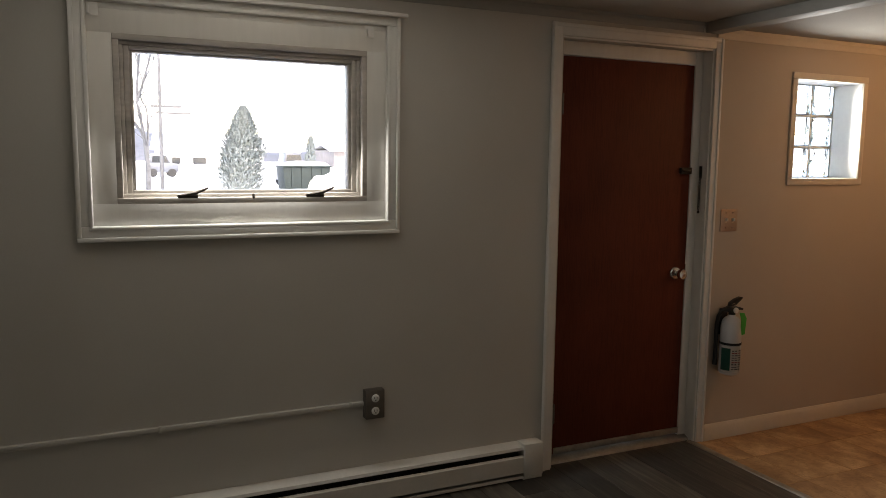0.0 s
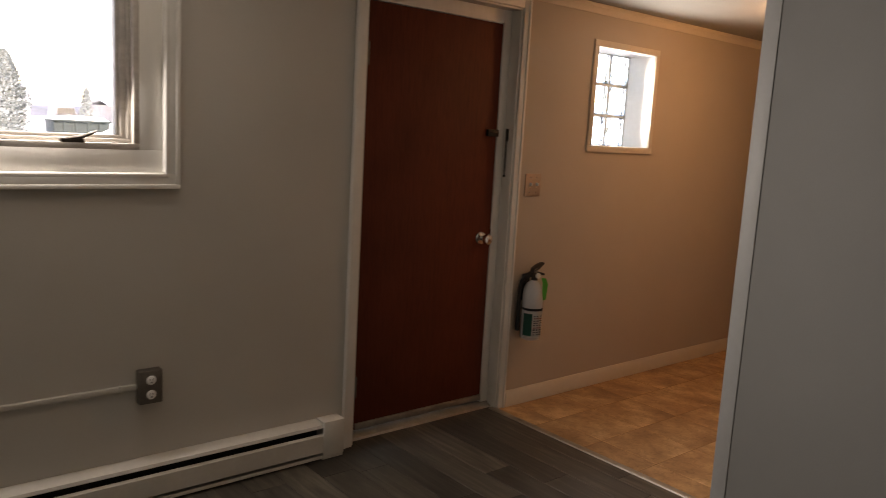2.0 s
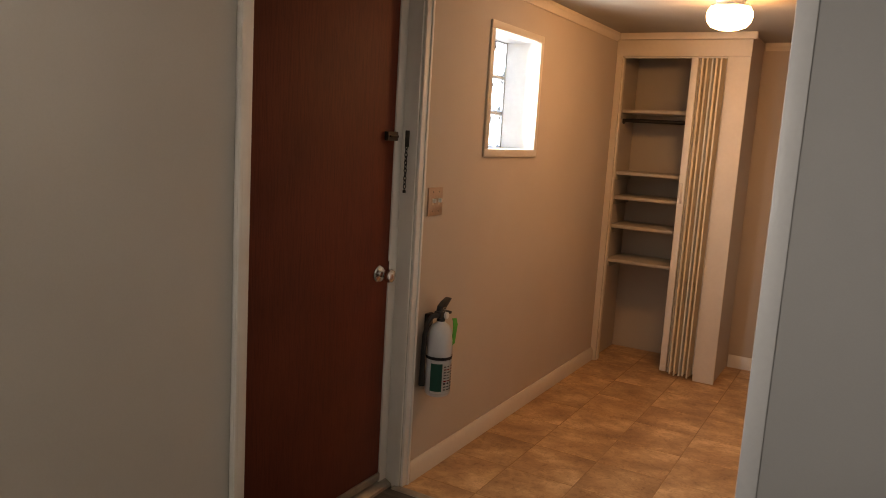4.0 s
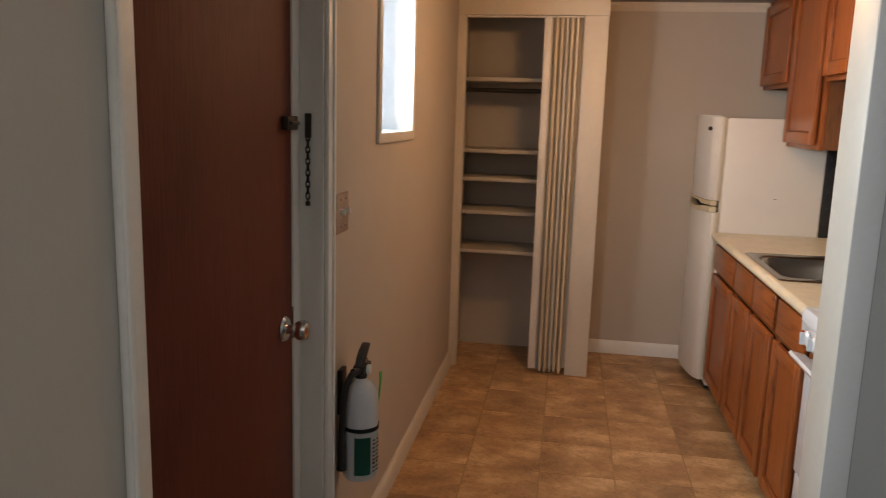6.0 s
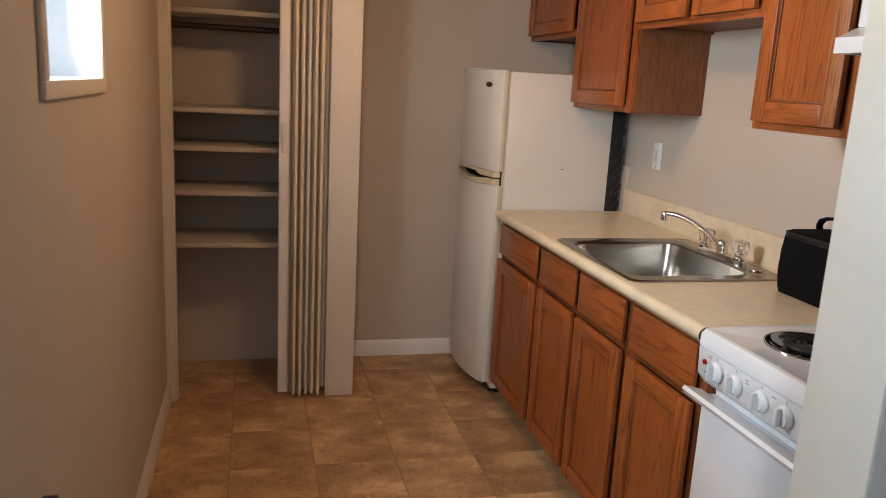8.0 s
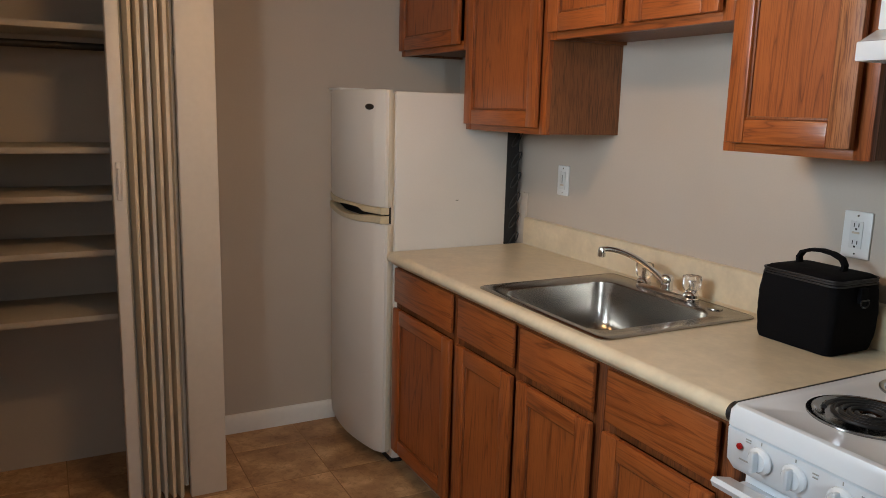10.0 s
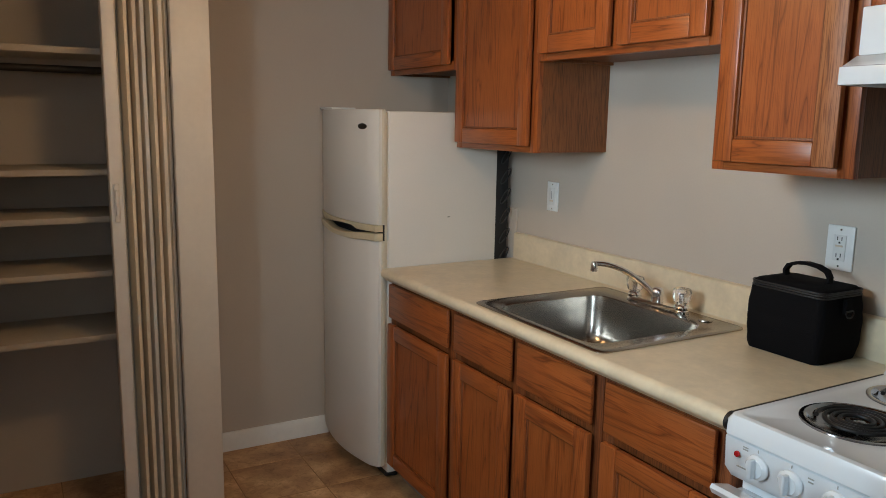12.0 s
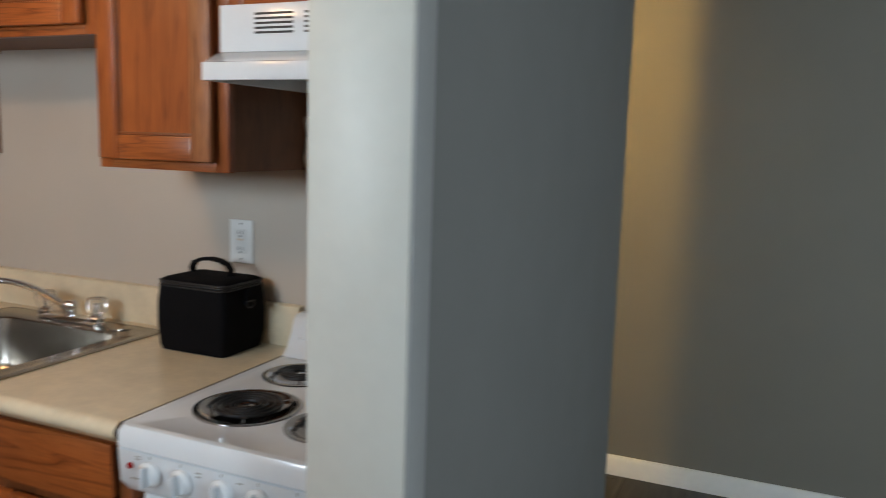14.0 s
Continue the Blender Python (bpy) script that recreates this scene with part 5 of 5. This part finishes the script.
def wall_unit(x0, x1, z0, cols, label, split=()):
    t = thing("wall_cabinet", ((x0 + x1) / 2, 1.15, z0), label, "cabinet", "oak wall cabinets")
    for a, b in ((x0 + 0.0005, x0 + 0.016), (x1 - 0.016, x1 - 0.0005)):
        part("side_panel", B(a, b, SKY + 0.001, UF - 0.0195, z0 + 0.002, UT), "oakside", t)
    part("bottom_panel", B(x0 + 0.016, x1 - 0.016, SKY + 0.001, UF - 0.0197, z0 + 0.012, z0 + 0.026), "oakside", t)
    part("back_panel", B(x0 + 0.016, x1 - 0.016, SKY + 0.001, SKY + 0.007, z0 + 0.026, UT), "oakdark", t)
    part("face_stile", B(x0 + 0.0003, x0 + 0.038, UF - 0.019, UF, z0, UT, bevel=0.001), "oakv", t)
    part("face_stile", B(x1 - 0.038, x1 - 0.0003, UF - 0.019, UF, z0, UT, bevel=0.001), "oakv", t)
    part("face_rail", B(x0 + 0.038, x1 - 0.038, UF - 0.019, UF - 0.0005, z0, z0 + 0.036, bevel=0.001), "oakh", t)
    part("face_rail", B(x0 + 0.038, x1 - 0.038, UF - 0.019, UF - 0.0005, UT - 0.04, UT, bevel=0.001), "oakh", t)
    if len(cols) > 1:
        m = (cols[0][1] + cols[1][0]) / 2
        part("face_mullion", B(m - 0.03, m + 0.03, UF - 0.0188, UF - 0.0003, z0 + 0.036, UT - 0.04, bevel=0.001), "oakv", t)
    for a, b in cols:
        panel_door("door", a, b, z0 + 0.022, UT - 0.03, UF + 0.008, t)
    return t


wall_unit(5.045, EX - 0.001, 1.690, [(5.09, 5.645)], "short oak wall cabinet above the refrigerator")
wall_unit(4.505, 5.0445, 1.384, [(4.533, 5.022)], "tall oak wall cabinet beside the refrigerator")
wall_unit(3.7455, 4.5045, 1.690, [(4.142, 4.487), (3.774, 4.102)], "short oak wall cabinet with two doors above the sink")
worn = wall_unit(3.362, 3.745, 1.379, [(3.392, 3.722)], "tall oak wall cabinet with worn bleached door edge")
for o in worn.children_recursive:
    if o.name.startswith("stile") and min((o.matrix_basis @ Vector(c)).x for c in o.bound_box) + base_of(o.parent).x < 3.40:
        o.data.materials[0] = M["bleached"]
        tagged(o, "sun-bleached water-worn stile")
cb = [(3.3585, 1.009 + 0.006 * math.sin(7 * k), 1.383 + 0.012 * k) for k in range(12)]
structure("trim_caulk_bead", tube(bmesh.new(), cb, [0.005 + 0.004 * abs(math.sin(2.3 * k)) for k in range(12)], 8), "plate", "lumpy old caulk at the cabinet and wall joint", "caulk")
wall_unit(2.862, 3.3615, 1.735, [(3.118, 3.345), (2.88, 3.10)], "short oak wall cabinet above the range hood")

hood = thing("range_hood", (3.11, 1.2, 1.575), "white enamelled range hood under a wall cabinet", "range hood")
part("upper_box", B(2.866, 3.358, SKY + 0.002, 1.345, 1.636, 1.733, bevel=0.003), "appliance", hood, "white hood body with vent slots")
part("slope", prism(bmesh.new(), [(SKY + 0.002, 1.612), (1.392, 1.612), (1.345, 1.6355), (SKY + 0.002, 1.6355)], 0, 2.866, 3.360, 0.001), "appliance", hood)
lip = bmesh.new()
box(lip, 2.864, 3.364, 1.384, 1.396, 1.574, 1.6115, 0.003)
box(lip, 2.864, 2.874, SKY + 0.002, 1.384, 1.574, 1.6115, 0.002)
box(lip, 3.354, 3.364, SKY + 0.002, 1.384, 1.574, 1.6115, 0.002)
box(lip, 2.874, 3.354, SKY + 0.002, SKY + 0.012, 1.574, 1.6115, 0.002)
part("lip", lip, "appliance", hood, "white hood lip")
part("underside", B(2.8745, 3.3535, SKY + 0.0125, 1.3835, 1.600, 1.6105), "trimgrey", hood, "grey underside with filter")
part("filter", B(3.0, 3.23, 1.08, 1.32, 1.588, 1.5995, bevel=0.002), "alu", hood, "metal mesh filter")
for c0 in (3.172, 3.05):
    for k in range(5):
        part("vent_slot", B(c0, c0 + 0.095, 1.3445, 1.3458, 1.672 + 0.0095 * k, 1.6765 + 0.0095 * k), "slot", hood)

# ---- outside: snow, trees, houses, vehicles ----
gb = bmesh.new()
bmesh.ops.create_grid(gb, x_segments=60, y_segments=60, size=400)
for v in gb.verts:
    v.co.z = -0.16 + (0.25 * noise.noise(v.co * 0.03) if v.co.y > 60 else 0.0)
ground = structure("ground", gb, "snow", "snow-covered ground outside the window", "ground")
rng = random.Random(11)


def evergreen(x, y, h, r, label, twigs=1500):
    t = thing("arborvitae", (x, y, -0.16), label, "tree")
    part("trunk", rod(bmesh.new(), (x, y, -0.2), (x, y, h * 0.9), 0.09, 0.02, 10), "bark", t)
    bm = bmesh.new()
    for _ in range(twigs):
        s = rng.random() ** 0.85
        a = rng.random() * 6.283
        lump = 0.5 + 0.5 * noise.noise(Vector((1.6 * math.cos(a), 1.6 * math.sin(a), 5.5 * s + x)))
        env = r * min(1.0, (1.0 - s) * 1.9) ** 0.7 * (0.66 + 0.42 * lump)
        q = env * (0.45 + 0.58 * rng.random() ** 0.6)
        lean = 0.16 * r * s
        p = Vector((x + lean + q * math.cos(a), y + q * math.sin(a), -0.1 + s * h))
        u = Vector((math.cos(a) * 0.55, math.sin(a) * 0.55, rng.uniform(0.3, 1.0))).normalized()
        w = Vector((-math.sin(a), math.cos(a), rng.uniform(-0.6, 0.6))).normalized()
        l, b = rng.uniform(0.09, 0.22), rng.uniform(0.018, 0.04)
        bm.faces.new([bm.verts.new(c) for c in (p - w * b, p + u * l * 0.5 - w * b * 1.3, p + u * l, p + u * l * 0.5 + w * b * 1.3, p + w * b)])
    part("crown", bm, "foliage", t, "green scale foliage, paled for haze")


def bare_tree(x, y, h, label):
    t = thing("bare_tree", (x, y, -0.16), label, "tree")
    bm = bmesh.new()

    def limb(p, d, l, r, depth):
        pts, rr = [p], [r]
        for k in range(3):
            d = (d + Vector((rng.uniform(-0.16, 0.16), rng.uniform(-0.16, 0.16), rng.uniform(-0.02, 0.12)))).normalized()
            pts.append(pts[-1] + d * l / 3)
            rr.append(r * (1 - 0.16 * (k + 1)))
        tube(bm, pts, rr, 4)
        if depth:
            for _ in range(4):
                k = rng.choice((1, 2, 3))
                e = (d + Vector((rng.uniform(-0.8, 0.8), rng.uniform(-0.8, 0.8), rng.uniform(-0.1, 0.5)))).normalized()
                limb(pts[k], e, l * rng.uniform(0.55, 0.75), r * 0.52, depth - 1)
    limb(Vector((x, y, -0.2)), Vector((0, 0, 1)), h * 0.40, 0.12, 5)
    part("trunk", bm, "bark", t, "bare grey branches")


evergreen(5.95, 35.4, 3.75, 1.12, "dense narrow green arborvitae standing in snow", 9000)
evergreen(9.9, 38.2, 2.6, 0.35, "thin pointed evergreen behind parked vehicles", 900)
bare_tree(1.9, 33.0, 9.5, "bare winter tree beside the road")
bare_tree(0.7, 40.0, 6.0, "bare winter tree farther down the road")
pole = thing("utility_pole", (2.9, 39.0, -0.16), "wooden utility pole with one crossarm", "pole")
part("post", rod(bmesh.new(), (2.9, 39.0, -0.2), (2.9, 39.0, 6.6), 0.10, 0.07, 10), "bark", pole)
part("crossarm", B(2.5, 3.9, 38.95, 39.07, 3.75, 3.87), "bark", pole)
part("crossarm", B(2.7, 4.3, 38.95, 39.07, 3.45, 3.55), "bark", pole)


def house(x0, x1, y0, y1, h, rise, material, label, windows):
    t = thing("house", ((x0 + x1) / 2, y0, -0.16), label, "house")
    part("wall", B(x0, x1, y0, y1, -0.2, h), material, t)
    m = (y0 + y1) / 2
    part("roof", prism(bmesh.new(), [(y0 - 0.4, h - 0.05), (m, h + rise), (y1 + 0.4, h - 0.05), (y1 + 0.4, h + 0.15), (m, h + rise + 0.22), (y0 - 0.4, h + 0.15)], 0, x0 - 0.4, x1 + 0.4), "snow", t, "snow-covered roof")
    for a, b, c, d in windows:
        w = part("window", B(a, b, y0 - 0.03, y0 - 0.001, c, d), "siding", t)
        part("pane", B(a + 0.06, b - 0.06, y0 - 0.045, y0 - 0.0305, c + 0.06, d - 0.06), "carglass", w)


house(5.2, 13.6, 68.0, 76.0, 2.0, 1.3, "siding", "low white house with snowy roof across the street", [(5.9, 6.7, 0.7, 1.4), (7.6, 8.8, 0.7, 1.4), (10.2, 11.4, 0.7, 1.4)])
house(12.9, 16.2, 44.0, 49.0, 1.9, 0.5, "garage", "brown garage with snowy roof", [])


def car(x, y, w, h, material, label):
    t = thing("parked_car", (x + w / 2, y, -0.16), label, "car")
    part("body", prism(bmesh.new(), [(x, 0.2), (x + w, 0.2), (x + w, 0.2 + h * 0.42), (x + w * 0.97, 0.2 + h * 0.5), (x + w * 0.8, 0.2 + h * 0.55), (x + 0.03 * w, 0.2 + h * 0.52), (x, 0.2 + h * 0.4)], 1, y, y + 1.7, 0.05), material, t)
    cb = part("cabin", prism(bmesh.new(), [(x + w * 0.08, 0.19 + h * 0.53), (x + w * 0.78, 0.19 + h * 0.55), (x + w * 0.64, 0.2 + h), (x + w * 0.16, 0.2 + h)], 1, y + 0.1, y + 1.6, 0.05), material, t)
    part("side_window", prism(bmesh.new(), [(x + w * 0.17, 0.2 + h * 0.58), (x + w * 0.70, 0.2 + h * 0.58), (x + w * 0.62, 0.2 + h * 0.94), (x + w * 0.2, 0.2 + h * 0.94)], 1, y + 0.085, y + 0.098), "carglass", cb)
    for q in (0.2, 0.8):
        for yy in (y - 0.02, y + 1.52):
            part("wheel", rod(bmesh.new(), (x + w * q, yy, 0.16), (x + w * q, yy + 0.2, 0.16), 0.32, seg=20), "black", t)
    part("snow_cap", prism(bmesh.new(), [(x + w * 0.14, 0.21 + h), (x + w * 0.66, 0.21 + h), (x + w * 0.6, 0.29 + h), (x + w * 0.2, 0.29 + h)], 1, y + 0.15, y + 1.55, 0.03), "snow", t)


car(9.4, 42.5, 1.8, 1.5, "carpaint", "blue-grey car parked across the street with snow on it")
bin_ = thing("dumpster", (9.5, 37.2, -0.16), "dark green steel dumpster with snow on its lid", "dumpster")
body = part("body", prism(bmesh.new(), [(8.42, -0.1), (10.58, -0.1), (10.68, 1.0), (8.32, 1.0)], 1, 37.2, 38.7, 0.02), "carpaint2", bin_)
for x in (8.75, 9.25, 9.75, 10.25):
    part("rib", B(x - 0.04, x + 0.04, 37.13, 37.199, 0.0, 0.98, bevel=0.01), "carpaint2", body)
part("rim", B(8.28, 10.72, 37.12, 38.78, 1.0005, 1.07, bevel=0.01), "carpaint2", bin_)
part("snow_cap", prism(bmesh.new(), [(8.32, 1.071), (10.68, 1.071), (10.4, 1.25), (9.3, 1.30), (8.6, 1.22)], 1, 37.2, 38.7, 0.04), "snow", bin_)
car(3.6, 62.0, 2.3, 1.3, "carpaint", "small blue-grey car far down the snowy street")
mb = bmesh.new()
bmesh.ops.create_icosphere(mb, subdivisions=4, radius=1.0, matrix=Matrix.Translation((11.1, 37.6, -0.2)) @ Matrix.Diagonal((1.7, 1.2, 1.15, 1)))
for v in mb.verts:
    v.co += Vector((0, 0, 1)) * 0.25 * noise.noise(v.co * 1.3)
solo("snow_bank", mb, "snow", "rounded bank of ploughed snow by the street", "snow bank")


def fade(x):
    """The ridge falls away towards the east."""
    return 1.0 - 0.75 * min(1.0, max(0.0, (x - 5) / 35))


hb = bmesh.new()
n = 90
lo = [hb.verts.new((-260 + 6.5 * k, 230, -1)) for k in range(n)]
hi = [hb.verts.new((-260 + 6.5 * k, 238, (9 + 6 * math.sin(k * 0.11)) * fade(-260 + 6.5 * k) + 2.5 * noise.noise(Vector((k * 0.35, 0, 0))))) for k in range(n)]
fa = [hb.verts.new((-260 + 6.5 * k, 300, (20 + 8 * math.sin(k * 0.07 + 1)) * fade(-260 + 6.5 * k) + 3 * noise.noise(Vector((k * 0.3, 4, 0))))) for k in range(n)]
for k in range(n - 1):
    hb.faces.new((lo[k], lo[k + 1], hi[k + 1], hi[k]))
    hb.faces.new((hi[k], hi[k + 1], fa[k + 1], fa[k]))
structure("backdrop_hill", hb, "hill", "grey wooded hill on the horizon", "hill")

# ---- floors, piece by piece ----
floor_k = structure("floor_kitchen", B(2.76, EX, SKY, NY, -0.051, -0.0012), "grout", "tan and brown stone-look vinyl tile floor", "floor")
floor_l = structure("floor_living", B(WX, 2.7595, SLY, NY + 0.05, -0.051, -0.0016), "pjoint", "dark grey-brown wood-look plank floor", "floor")
floor_h = structure("floor_hall", B(2.76, 4.3, SLY, SKY - 0.12, -0.051, -0.0016), "pjoint", "dark grey-brown plank floor of the hall", "floor")


def piece(name, mesh, at, parent):
    ob = new(name, mesh)
    ob.location = Vector(at) - base_of(parent)
    ob.parent = parent
    return ob


def slab_mesh(name, w, d, material, gap):
    bm = box(bmesh.new(), gap / 2, w - gap / 2, gap / 2, d - gap / 2, -0.006, 0.0)
    top = [e for e in bm.edges if all(v.co.z > -0.001 for v in e.verts)]
    bmesh.ops.bevel(bm, geom=top, offset=0.0012, segments=1, affect="EDGES")
    me = bpy.data.meshes.new(name)
    bm.to_mesh(me)
    bm.free()
    me.materials.append(M[material])
    return me


def lay(name, material, parent, x0, x1, y0, y1, w, d, gap, ox, oy, stagger, rng, limit=10 ** 6):
    """Lays pieces w by d over a rectangle, cut at its edges, with courses shifted along y."""
    cache, made = {}, 0
    i0 = math.floor((x0 - ox) / w)
    for i in range(i0, math.ceil((x1 - ox) / w)):
        off = rng.uniform(0, d) if stagger else 0.0
        k0 = math.floor((y0 - oy - off) / d)
        for k in range(k0, math.ceil((y1 - oy - off) / d) + 1):
            a, b = max(x0, ox + i * w), min(x1, ox + (i + 1) * w)
            c, e = max(y0, oy + off + k * d), min(y1, oy + off + (k + 1) * d)
            if b - a < 0.01 or e - c < 0.01:
                continue
            key = (round(b - a, 3), round(e - c, 3))
            if key not in cache:
                cache[key] = slab_mesh(name, *key, material, gap)
            piece(name, cache[key], (a, c, 0.0), parent)


rng = random.Random(4)
lay("tile", "tile", floor_k, 2.762, EX, SKY, NY, 0.3165, 0.3165, 0.0050, 4.82 - 7 * 0.3165, 2.16 - 4 * 0.3165, False, rng)
lay("plank", "plank", floor_l, WX, 2.758, SLY, NY + 0.05, 0.152, 1.22, 0.0016, WX, SLY, True, rng)
lay("plank", "plank", floor_h, 2.762, 4.3, SLY, SKY - 0.12, 0.152, 1.22, 0.0016, WX, SLY, True, rng)
